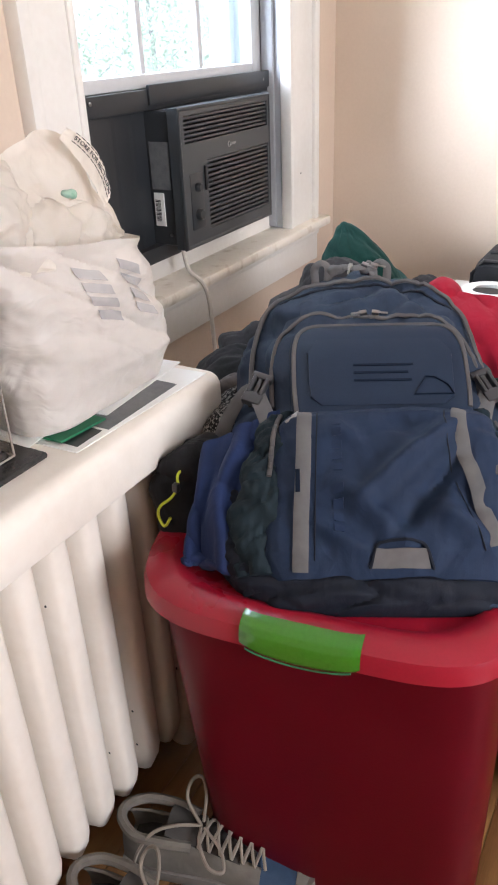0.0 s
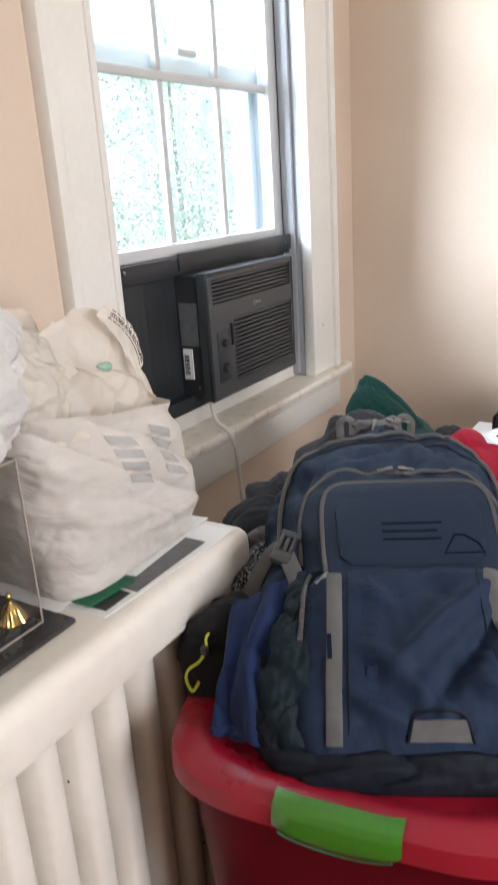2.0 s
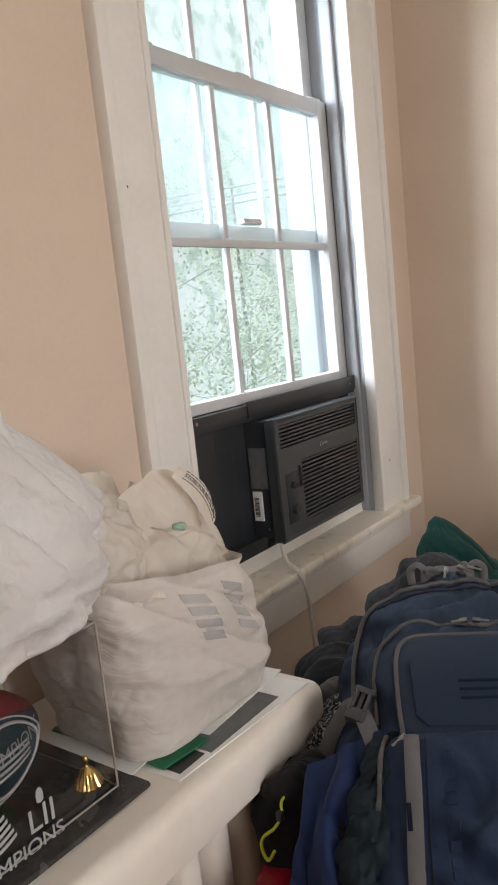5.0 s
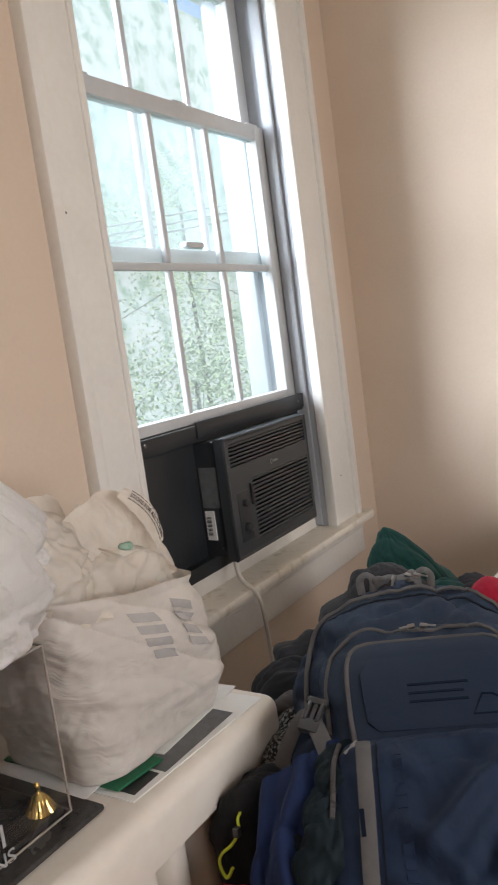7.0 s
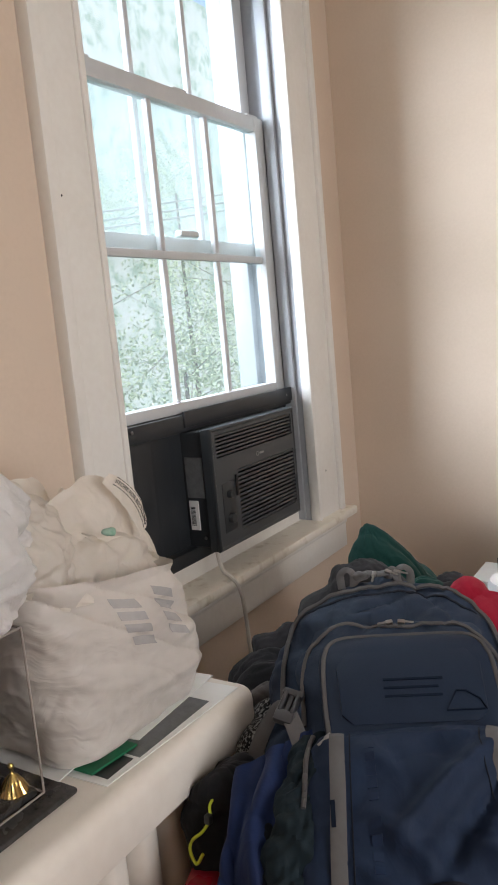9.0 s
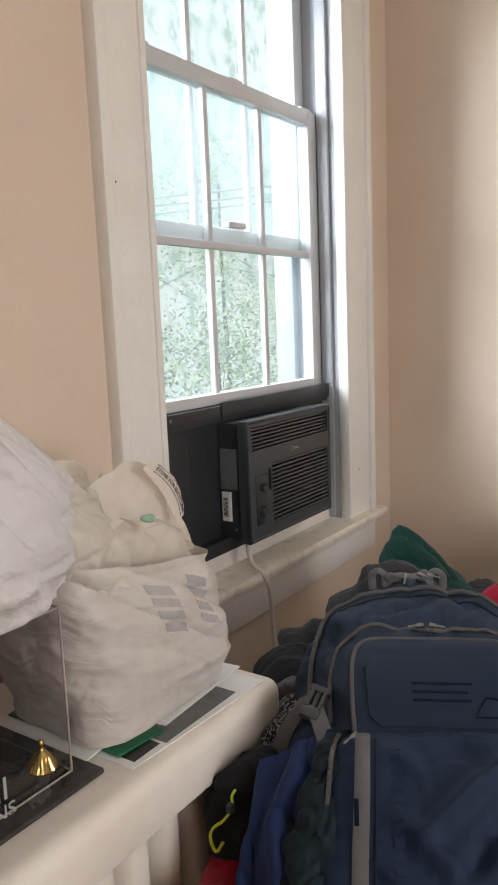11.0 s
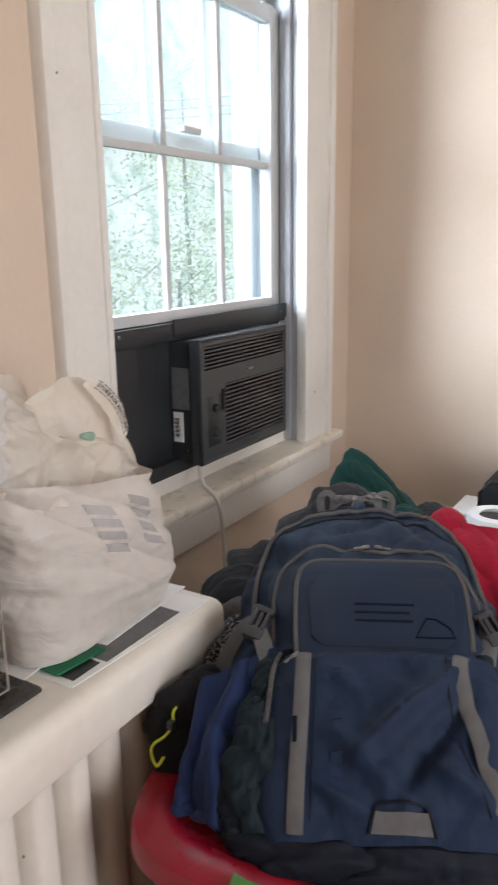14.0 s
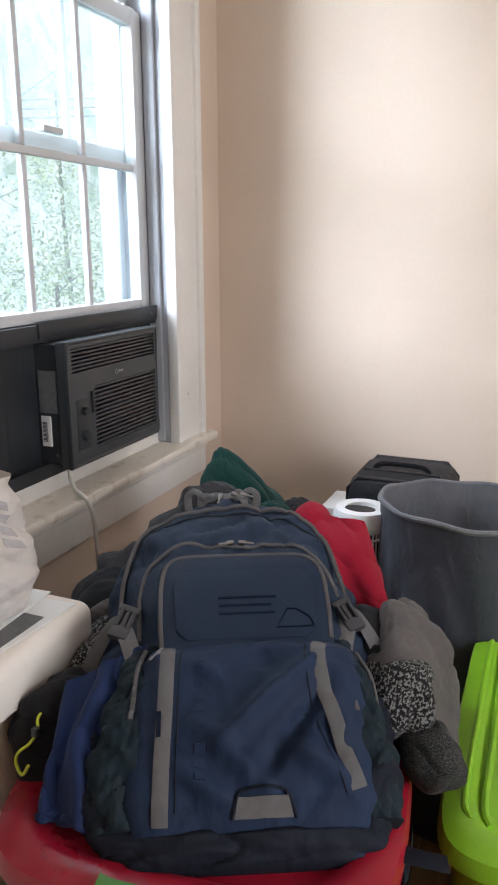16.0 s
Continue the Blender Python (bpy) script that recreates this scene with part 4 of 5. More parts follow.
    ribbon("panel_zip", [(-0.108, 0.268), (-0.112, 0.33), (-0.110, 0.405), (-0.092, 0.441), (-0.05, 0.453), (0.02, 0.455), (0.09, 0.453), (0.126, 0.438), (0.143, 0.40), (0.145, 0.33), (0.142, 0.285)], 0.0036, hp, 0.34, None, ZIP_GREY, 0.001)
    # worn marker strokes, as plain bars
    for z, w in ((0.352, 0.088), (0.338, 0.080), (0.324, 0.084)):
        part("marker_stroke", boxes(((-0.024, -0.0562, z), (-0.024 + w, -0.0540, z + 0.0035))), MARKER, pan)
    part("emblem", tube([(0.062, -0.0556, 0.300), (0.118, -0.0556, 0.300), (0.112, -0.0556, 0.316), (0.094, -0.0556, 0.330), (0.080, -0.0556, 0.331)], 0.0016, 6, True), MARKER, pan, "dark tone-on-tone emblem outline")
    # lower pocket, bulging and creased
    low = spread_levels([(0.030, 0.148, 0.028, 0.02, 0.014, 0.004), (0.06, 0.168, 0.052, 0.02, 0.014, 0.004), (0.14, 0.168, 0.074, 0.02, 0.014, 0.002), (0.22, 0.160, 0.074, 0.02, 0.014, -0.002), (0.258, 0.154, 0.062, 0.02, 0.014, -0.006), (0.276, 0.146, 0.040, 0.02, 0.014, -0.010)], 84)
    soft = wr(0.011, 0.16, 12, 0.8)
    lines = [((0.11, 0.245), (-0.03, 0.12), 0.016, 0.010), ((0.125, 0.20), (0.02, 0.085), -0.012, 0.010), ((-0.06, 0.15), (0.03, 0.075), 0.010, 0.012), ((0.06, 0.12), (0.14, 0.07), 0.012, 0.011),
             ((0.09, 0.16), (0.15, 0.10), -0.010, 0.009), ((-0.10, 0.10), (-0.02, 0.06), 0.009, 0.010), ((-0.075, 0.25), (-0.02, 0.20), 0.007, 0.012), ((0.02, 0.255), (0.07, 0.20), -0.007, 0.014)]

    def lw(p, way):
        """Soft wrinkles plus the long pulled creases of the full pocket."""
        k = 0.0
        for (x0, z0), (x1, z1), high, wide in lines:
            dx, dz = x1 - x0, z1 - z0
            t = min(max(((p.x - x0) * dx + (p.z - z0) * dz) / (dx * dx + dz * dz), 0), 1)
            d2 = (p.x - x0 - t * dx) ** 2 + (p.z - z0 - t * dz) ** 2
            k += high * math.exp(-d2 / (wide * wide * 1.5)) * math.sin(math.pi * (0.12 + 0.76 * t))
        return soft(p, way) + way * (k * 1.5 * max(0.0, -way.y))
    lo = part("lower_pocket", loft(low, 200, 0.5, wrinkle=lw), NAVY_LIGHT, ob, "bright navy lower pocket")
    for sg in (-1, 1):
        tuck = 0.024 if sg > 0 else 0.0
        c = 0.012 + sg * 0.166 - tuck * 0.5
        gl = spread_levels([(0.04, 0.040, 0.03, 0.03, c + sg * 0.004, 0.016), (0.12, 0.046, 0.054, 0.03, c + sg * 0.004, 0.008), (0.22, 0.032, 0.054, 0.03, c - sg * 0.006, 0.0), (0.285, 0.022, 0.034, 0.03, c - sg * 0.020, 0.0)], 60)
        gw = wr(0.013, 0.042, 20 + sg, 0.28)
        part("side_gusset", loft(gl, 110, 0.75, wrinkle=gw), TEAL, ob, "dark teal side gusset")
        ribbon("gusset_zip", [(c - sg * 0.006, 0.165), (c - sg * 0.010, 0.215), (c - sg * 0.016, 0.262), (c - sg * 0.022, 0.28)], 0.0036, gl, 0.75, gw, ZIP_GREY, 0.003)
        part("side_zip", tube(smooth_path([(c + sg * 0.032, -0.014, 0.185), (c + sg * 0.030, -0.016, 0.235), (c + sg * 0.014, -0.016, 0.275)], 6), 0.0036, 8), ZIP_GREY, ob)
        part("bottle_pocket", loft(spread_levels([(0.02, 0.030, 0.04, 0.05, 0.008 + sg * 0.160 - tuck, 0.035), (0.08, 0.048, 0.062, 0.06, 0.006 + sg * 0.182 - tuck, 0.034), (0.16, 0.048, 0.062, 0.07, 0.005 + sg * 0.200 - tuck, 0.040), (0.212, 0.040, 0.050, 0.07, 0.005 + sg * 0.200 - tuck, 0.044)], 60), 110, 0.78, wrinkle=wr(0.014, 0.045, 31 + sg, 0.30)), PACK_BLACK, ob, "black stretch bottle pocket")
        b = 0.005 + sg * 0.176
        part("compression_strap", tube(smooth_path([(b + sg * 0.075, 0.10, 0.24), (b + sg * 0.055, 0.06, 0.315), (b + sg * 0.020, 0.010, 0.352), (b + sg * 0.004, -0.012, 0.345)], 6), 0.013, 8, flat=0.14, up=(0, -1, 0.1)), WEBBING, ob)
        part("compression_strap", tube(smooth_path([(b, -0.016, 0.335), (b - sg * 0.012, -0.022, 0.30), (b - sg * 0.022, -0.026, 0.268)], 6), 0.013, 8, flat=0.14, up=(0, -1, 0.1)), WEBBING, ob)
        bu = part("buckle", boxes(((-0.015, -0.007, -0.026), (0.015, 0.007, -0.006)), ((-0.013, -0.009, -0.01), (-0.007, 0.009, 0.024)), ((0.007, -0.009, -0.01), (0.013, 0.009, 0.024)), ((-0.0165, -0.007, 0.020), (0.0165, 0.007, 0.031)), ((-0.004, -0.005, -0.01), (0.004, 0.005, 0.024)), bevel=0.0025), BUCKLE, ob, "grey plastic side-release buckle")
        bu.matrix_basis = pose(b - sg * 0.001, -0.018, 0.336, 0, -sg * 22, 0)
    ribbon("webbing_strip", [(-0.098, 0.268), (-0.099, 0.24), (-0.101, 0.18), (-0.105, 0.10), (-0.107, 0.036)], 0.0105, low, 0.5, lw, WEBBING)
    ribbon("webbing_strip", [(0.120, 0.268), (0.112, 0.24), (0.116, 0.19), (0.134, 0.12), (0.148, 0.066)], 0.0105, low, 0.5, lw, WEBBING)
    ribbon("seam_piping", [(-0.080, 0.268), (-0.083, 0.2), (-0.086, 0.12), (-0.088, 0.05)], 0.0010, low, 0.5, lw, PACK_BLACK, 0.001)
    ribbon("seam_piping", [(0.099, 0.268), (0.092, 0.23), (0.098, 0.17), (0.117, 0.1), (0.132, 0.06)], 0.0010, low, 0.5, lw, PACK_BLACK, 0.001)

    def laid(x0, x1, z0, z1, lift, nx=6, nz=4, skew=0.0):
        return sheet(nz, nx, lambda a, c: (x0 + (x1 - x0) * a + (0.5 - a) * skew * c, skin(low, 0.5, lw, x0 + (x1 - x0) * a, z0 + (z1 - z0) * c) - lift, z0 + (z1 - z0) * c), 0.0015)
    part("patch", laid(-0.014, 0.062, 0.040, 0.061, 0.004, skew=0.012), WEBBING, ob, "grey reflective patch")
    ribbon("patch_hood", [(-0.016, 0.040), (-0.008, 0.064), (0.002, 0.070), (0.026, 0.071), (0.048, 0.069), (0.056, 0.063), (0.066, 0.040)], 0.0022, low, 0.5, lw, PACK_BLACK, 0.003)
    for k in range(10):
        if k == 5:
            continue
        z = 0.232 - k * 0.0168
        part("print_bar", laid(-0.062, -0.049, z, z + 0.0105, 0.0012, 2, 2), EMBOSS, lo)
    part("marker_stroke", laid(-0.112, -0.106, 0.135, 0.170, 0.0062, 1, 4), MARKER, ob)
    for x, y, z, turn in ((-0.012, 0.006, 0.614, 15), (0.014, 0.006, 0.618, -60), (0.030, 0.008, 0.618, -70), (0.000, -0.026, 0.481, 80), (0.020, -0.026, 0.481, -80), (-0.110, -0.054, 0.266, 50)):
        pl = part("zip_pull", boxes(((-0.0035, -0.003, -0.006), (0.0035, 0.003, 0.006)), ((-0.002, -0.0025, -0.020), (0.002, -0.001, -0.005)), bevel=0.001), CHROME, ob, "metal zip pull")
        pl.matrix_basis = pose(x, y, z, 0, turn, 0)
    for x in (-0.060, 0.046):
        part("strap_loop", tube(smooth_path([(x - 0.011, 0.062, 0.630), (x - 0.012, 0.046, 0.650), (x, 0.038, 0.656), (x + 0.012, 0.046, 0.650), (x + 0.011, 0.062, 0.630)], 6), 0.0075, 8, flat=0.3, up=(0, -1, 0)), WEBBING, ob)
        part("strap_knot", heap((x * 0.55, 0.046, 0.648), (0.016, 0.010, 0.009), x * 40, fold=0.004, grain=0.02, rings=14, seg=20), WEBBING, ob)
    part("grab_handle", tube(smooth_path([(-0.045, 0.055, 0.640), (-0.025, 0.042, 0.648), (0.0, 0.038, 0.642), (0.022, 0.042, 0.648), (0.036, 0.055, 0.640)], 6), 0.007, 8, flat=0.3, up=(0, -1, 0)), WEBBING, ob)
    part("strap_tail", tube(smooth_path([(0.17, 0.045, 0.030), (0.205, 0.036, 0.012), (0.245, 0.030, -0.002), (0.262, 0.030, -0.006)], 6), 0.015, 8, flat=0.16, up=(0, -0.87, 0.5)), PACK_BLACK, ob, "black webbing tail on the lid")
    part("hip_strap", tube(smooth_path([(0.19, 0.06, 0.14), (0.225, 0.09, 0.11), (0.24, 0.10, 0.06), (0.222, 0.075, 0.01), (0.205, 0.045, -0.010)], 6), 0.013, 8, flat=0.14, up=(1, 0, 0)), PACK_BLACK, ob)
    return ob


backpack()


# ---- clothes piled on and round the tote ----
def garment(name, label, mat, centre, size, seed, category="clothing", **k):
    return tagged(part(name, heap(centre, size, seed, **k), mat), label, category, "pile of clothes")


garment("sweater", "crumpled charcoal knit sweater at the back of the pile", CLOTH_CHAR, (0.445, 1.90, 0.735), (0.135, 0.13, 0.155), 1.3, lump=0.25, fold=0.03, flat=0.3)
garment("hoodie", "dark green fleece hoodie with a peaked hood", CLOTH_GREEN, (0.50, 1.99, 0.765), (0.095, 0.085, 0.12), 2.1, fold=0.025, flat=0.0, lean=(-0.45, 0), peak=0.055)
garment("hoodie", "dark green fleece sleeve lying behind the backpack", CLOTH_GREEN, (0.575, 1.95, 0.735), (0.08, 0.07, 0.10), 3.1, fold=0.03, flat=0.0)
garment("shirt", "folded dark grey cotton shirt", CLOTH_CHAR, (0.612, 1.97, 0.750), (0.055, 0.06, 0.095), 3.4, fold=0.02, flat=0.0)
garment("fleece_jacket", "red fleece hood lying behind the backpack", CLOTH_RED, (0.668, 1.89, 0.79), (0.050, 0.060, 0.085), 4.9, fold=0.016, lump=0.15, grain=0.14, flat=0.0)
garment("sweater", "dark charcoal sweater tucked under other knitwear", CLOTH_CHAR, (0.34, 1.80, 0.66), (0.10, 0.12, 0.10), 9.1, fold=0.03, flat=0.3)
garment("jacket", "crumpled black jacket beside the radiator", CLOTH_BLACK, (0.385, 1.68, 0.63), (0.135, 0.16, 0.135), 5.5, fold=0.03, flat=0.2)
garment("trousers", "warm grey jersey trousers hanging over the tote edge", CLOTH_GREY, (0.928, 1.65, 0.672), (0.070, 0.15, 0.128), 6.2, fold=0.026, lump=0.3, grain=0.09, flat=0.1, lean=(-0.2, 0))
garment("sweater", "black and white flecked knit sweater", KNIT, (0.930, 1.53, 0.700), (0.060, 0.085, 0.060), 7.7, fold=0.02, flat=0.1, lump=0.3)
cap = garment("cap", "dark flecked wool cap hanging over the tote edge", KNIT_DARK, (1.000, 1.475, 0.655), (0.042, 0.060, 0.050), 8.3, fold=0.012, flat=0.1)
garment("shirt", "crumpled plain black cotton shirt", CLOTH_BLACK, (0.850, 1.62, 0.67), (0.08, 0.10, 0.105), 9.9, fold=0.025, flat=0.3)
garment("scarf", "black and white flecked knit scarf", KNIT, (0.450, 1.45, 0.69), (0.065, 0.10, 0.080), 10.4, fold=0.02, flat=0.2)
jacket = garment("jacket", "black shell jacket with a lime drawcord", CLOTH_BLACK, (0.462, 1.312, 0.655), (0.060, 0.085, 0.105), 11.6, fold=0.022, flat=0.0)
part("drawcord", tube(smooth_path([(0.478, 1.262, 0.745), (0.470, 1.246, 0.730), (0.474, 1.238, 0.715), (0.466, 1.228, 0.698), (0.450, 1.222, 0.683), (0.447, 1.218, 0.668), (0.458, 1.216, 0.652), (0.470, 1.218, 0.670)], 6), 0.0024, 6), LIME_CORD, jacket, "lime green drawcord")
part("cord_lock", boxes(((0.468, 1.230, 0.708), (0.478, 1.240, 0.722)), bevel=0.002), INK, jacket)
def hung(b0, b1, t0, t1, seed, fold=0.010, wave=5.0, bulge=0.03):
    """A limp cloth between two lower and two upper corners, folds running down it."""
    b0, b1, t0, t1 = (Vector(p) for p in (b0, b1, t0, t1))
    out = (b1 - b0).cross(t0 - b0).normalized()

    def f(u, v):
        p = (b0 * (1 - u) + b1 * u) * (1 - v) + (t0 * (1 - u) + t1 * u) * v
        k = fold * math.sin(wave * u * math.tau / 2 + 1.6 * noise.noise(Vector((u * 2, v * 2, seed))) * 2) * (1 - 0.6 * v)
        k += fold * 1.3 * (folds((u * 0.16 + v * 0.05, v * 0.09, 0), 0.05, seed) - 0.5) + bulge * math.sin(math.pi * v) * math.sin(math.pi * min(max(u, 0), 1)) ** 0.6
        return p + out * k + Vector((0, 0, 0.006 * noise.noise(Vector((u * 5, seed, 1))) * (1 - v)))
    return sheet(70, 60, f, 0.004)


fleece = garment("fleece_jacket", "bright red fleece jacket thrown over the pile", CLOTH_RED, (0.750, 1.88, 0.700), (0.078, 0.085, 0.095), 4.4, fold=0.012, lump=0.10, grain=0.18, flat=0.4)
part("front_panel", hung((0.728, 1.785, 0.655), (0.852, 1.830, 0.690), (0.640, 1.860, 0.862), (0.775, 1.905, 0.845), 5.2, 0.007, 3.0, 0.055), CLOTH_RED, fleece)
shorts = tagged(part("shorts", hung((0.535, 1.158, 0.652), (0.650, 1.165, 0.656), (0.498, 1.285, 0.770), (0.585, 1.360, 0.812), 3.3), CLOTH_BLUE),
                "royal blue woven shorts hanging over the lid", "clothing", "pile of clothes")
part("hem", hung((0.534, 1.1575, 0.650), (0.651, 1.1645, 0.654), (0.531, 1.168, 0.661), (0.646, 1.179, 0.667), 3.3, 0.008, 5.0, 0.006), CLOTH_BLUE, shorts)
garment("sock", "grey ribbed cotton sock", CLOTH_GREY, (0.37, 1.56, 0.69), (0.055, 0.05, 0.06), 13.1, fold=0.015, flat=0.0)


# ---- radiator top: bags, papers, display case ----
def plastic_bag():
    ob = thing("plastic_bag", "stuffed white plastic shopping bag with crumpled open top", "bag", group="stuffed plastic bags")
    cx, cy = 0.238, 1.262

    def crease(p, way):
        """Slack horizontal folds of the filled bag, with sharper creases among them."""
        q = (p.z * 1.25 + 0.25 * p.y, p.y * 0.35, p.x * 0.35)
        k = 0.006 * (drape(q, 0.085, 3) - 0.5) + 0.012 * (folds((p.z * 1.5 + 0.6 * p.y, p.y * 0.45, p.x * 0.45), 0.13, 7, 0.9) - 0.5) + 0.016 * crumple((p.x * 0.6, p.y * 0.45, p.z * 1.3), 0.085, 5)
        k += 0.009 * crumple((p.x * 0.7, p.y * 0.5, p.z * 1.3), 0.038, 2) + 0.004 * crumple((p.x, p.y * 0.7, p.z * 1.3), 0.017, 6)
        return way * k + Vector((0, 0, 0.010 * noise.noise(Vector(p) * 9) - 0.20 * (p.y - 1.26) * max(p.z - 0.84, 0) / 0.22))
    keys = [(0.812, 0.105, 0.135, 0.140, cx, cy), (0.825, 0.122, 0.150, 0.160, cx, cy), (0.88, 0.136, 0.166, 0.176, cx, cy), (0.96, 0.136, 0.172, 0.168, cx, cy), (1.02, 0.128, 0.170, 0.150, cx, cy - 0.005), (1.05, 0.122, 0.168, 0.140, cx, cy - 0.008), (1.066, 0.128, 0.170, 0.144, cx, cy - 0.008)]
    part("bag_body", loft(spread_levels(keys, 100), 280, 0.55, wrinkle=crease, cap=False), BAG_FULL_SHADED, ob)
    part("bag_top", heap((0.245, 1.140, 1.115), (0.075, 0.072, 0.098), 2.6, film=0.040, grain=0.075, rings=100, seg=140), BAG, ob, "crumpled stuffing of bag film")
    part("bag_top", heap((0.225, 1.235, 1.035), (0.110, 0.140, 0.085), 4.2, film=0.050, grain=0.085, rings=120, seg=180, flat=0.6), BAG, ob, "crumpled stuffing of bag film")

    def petal(a0, a1, share, high, curl, seed):
        """A loose crumpled lobe of film standing up from the mouth of the bag."""
        def f(u, v):
            a = radians(a0 + (a1 - a0) * u)
            out = Vector((math.cos(a), math.sin(a), 0))
            p = Vector((cx, cy - 0.008, 1.046)) + Vector((0.124 * share * power(out.x, 0.7), (0.168 if out.y < 0 else 0.142) * share * power(out.y, 0.7), 0))
            edge = 1 - 0.9 * abs(2 * u - 1) ** 2.2 + 0.16 * noise.noise(Vector((u * 5, seed, 2)))
            p += Vector((0, 0, high * v * edge)) + out * (curl * v * v + 0.012 * v * math.sin(7 * u + seed) * (0.4 + v))
            k = 0.030 * crumple(p, 0.075, seed) + 0.012 * crumple(p, 0.034, seed + 2) + 0.004 * crumple(p, 0.014, seed + 4)
            return p + out * k * min(1, 0.3 + 2 * v) + Vector((0, 0, k * 0.5 * v))
        return sheet(70, 110, f)
    for args in ((85, 205, 0.75, 0.130, -0.02, 1.1), (180, 310, 0.84, 0.120, -0.02, 2.7), (-95, -20, 0.96, 0.045, 0.010, 4.9), (55, 120, 0.93, 0.030, 0.004, 3.3),
                 (-75, 30, 0.62, 0.085, 0.0, 7.4), (130, 260, 0.45, 0.150, 0.02, 8.6)):
        part("bag_lobe", petal(*args), BAG, ob)
    part("green_label", heap((0.341, 1.243, 1.130), (0.006, 0.014, 0.007), 1.4, fold=0.006, grain=0.02, rings=12, seg=16), GREEN_FAINT, ob, "scrap of pale green print")

    def on_front(y, z, lift=0.004):
        j = max(k for k in range(len(keys) - 1) if keys[k][0] <= z)
        t = (z - keys[j][0]) / (keys[j + 1][0] - keys[j][0])
        w, f, b, x0, y0 = (p + (q - p) * t for p, q in zip(keys[j][1:], keys[j + 1][1:]))
        s = min(abs(y - y0) / (f if y < y0 else b), 0.99) ** (1 / 0.55)
        c = math.sqrt(1 - s * s)
        p = Vector((x0 + w * c ** 0.55, y, z))
        return p + crease(p, Vector((c, math.copysign(s, y - y0), 0))) + Vector((lift, 0, 0))
    for y, z, w, h in ((1.240, 0.994, 0.052, 0.015), (1.320, 0.994, 0.042, 0.015)):
        for row in range(4):
            zc = z + 0.0215 * (1.5 - row)
            part("print_block", sheet(4, 10, lambda a, b, y=y, zc=zc, w=w, h=h, row=row: on_front(y + w * (a - 0.5) + 0.009 * (row - 1.5) - 0.006 * (b - 0.5), zc + h * (b - 0.5) - 0.012 * (a - 0.5), 0.003), 0.0004), INK_GREY, ob, "faded grey print")

    def flap(a, c):
        """The curved printed edge of the bag: a along it, c across it, in metres."""
        return Vector((0.308 - 2.0 * a * a - 4.0 * c * c, 1.339 + 0.568 * a + 0.823 * c - 2.4 * a * a, 1.154 - 0.823 * a + 0.568 * c - 1.6 * a * a))
    edge = [Vector(p) for p in ((1.16, 0, 1.10), (1.185, 0, 1.165), (1.23, 0, 1.192), (1.275, 0, 1.203), (1.316, 0, 1.194), (1.345, 0, 1.158), (1.374, 0, 1.113), (1.402, 0, 1.080), (1.418, 0, 1.05))]
    line = smooth_path(edge, 12)

    def ear(u, v):
        """The tall loose ear of film behind the printed edge."""
        q = line[min(int(u * (len(line) - 1) + 0.5), len(line) - 1)]
        p = Vector((0.292 - 0.02 * v, q.x * v + (1 - v) * (1.19 + 0.2 * u), 1.04 + (q.z - 1.04) * v))
        k = 0.030 * crumple(p, 0.080, 2) + 0.012 * crumple(p, 0.035, 6)
        return p + Vector((k * (1 - 0.75 * max(0, 2 * u - 1) * v), 0, 0))
    part("bag_ear", sheet(60, 96, ear), BAG, ob)
    part("bag_flap", sheet(10, 30, lambda u, v: flap((u - 0.5) * 0.128, (v - 0.60) * 0.034 * (0.45 + 0.55 * math.sin(math.pi * min(max(u, 0.02), 0.98)) ** 0.5)) + Vector((0.004 * noise.noise(Vector((u * 6, v * 3, 1))), 0, 0))), BAG, ob)
    for text, size, off in (("STORE FOR RECYCLING", 0.0094, 0.0), ):
        t = lettering("bag_text", text, size, INK, ob, Matrix.Identity(4))
        for v in t.data.vertices:
            p = flap(v.co.x, v.co.y + off)
            v.co = p + Vector((0.0055 + v.co.z, 0, 0))
    for off in (0.0068, -0.0075):
        for k in range(11):
            part("print_bar", sheet(1, 2, lambda u, v, k=k, off=off: flap(-0.052 + 0.0096 * k + 0.007 * u, off + 0.0013 * v) + Vector((0.0055, 0, 0)), 0.0003), INK, ob)
    return ob


plastic_bag()


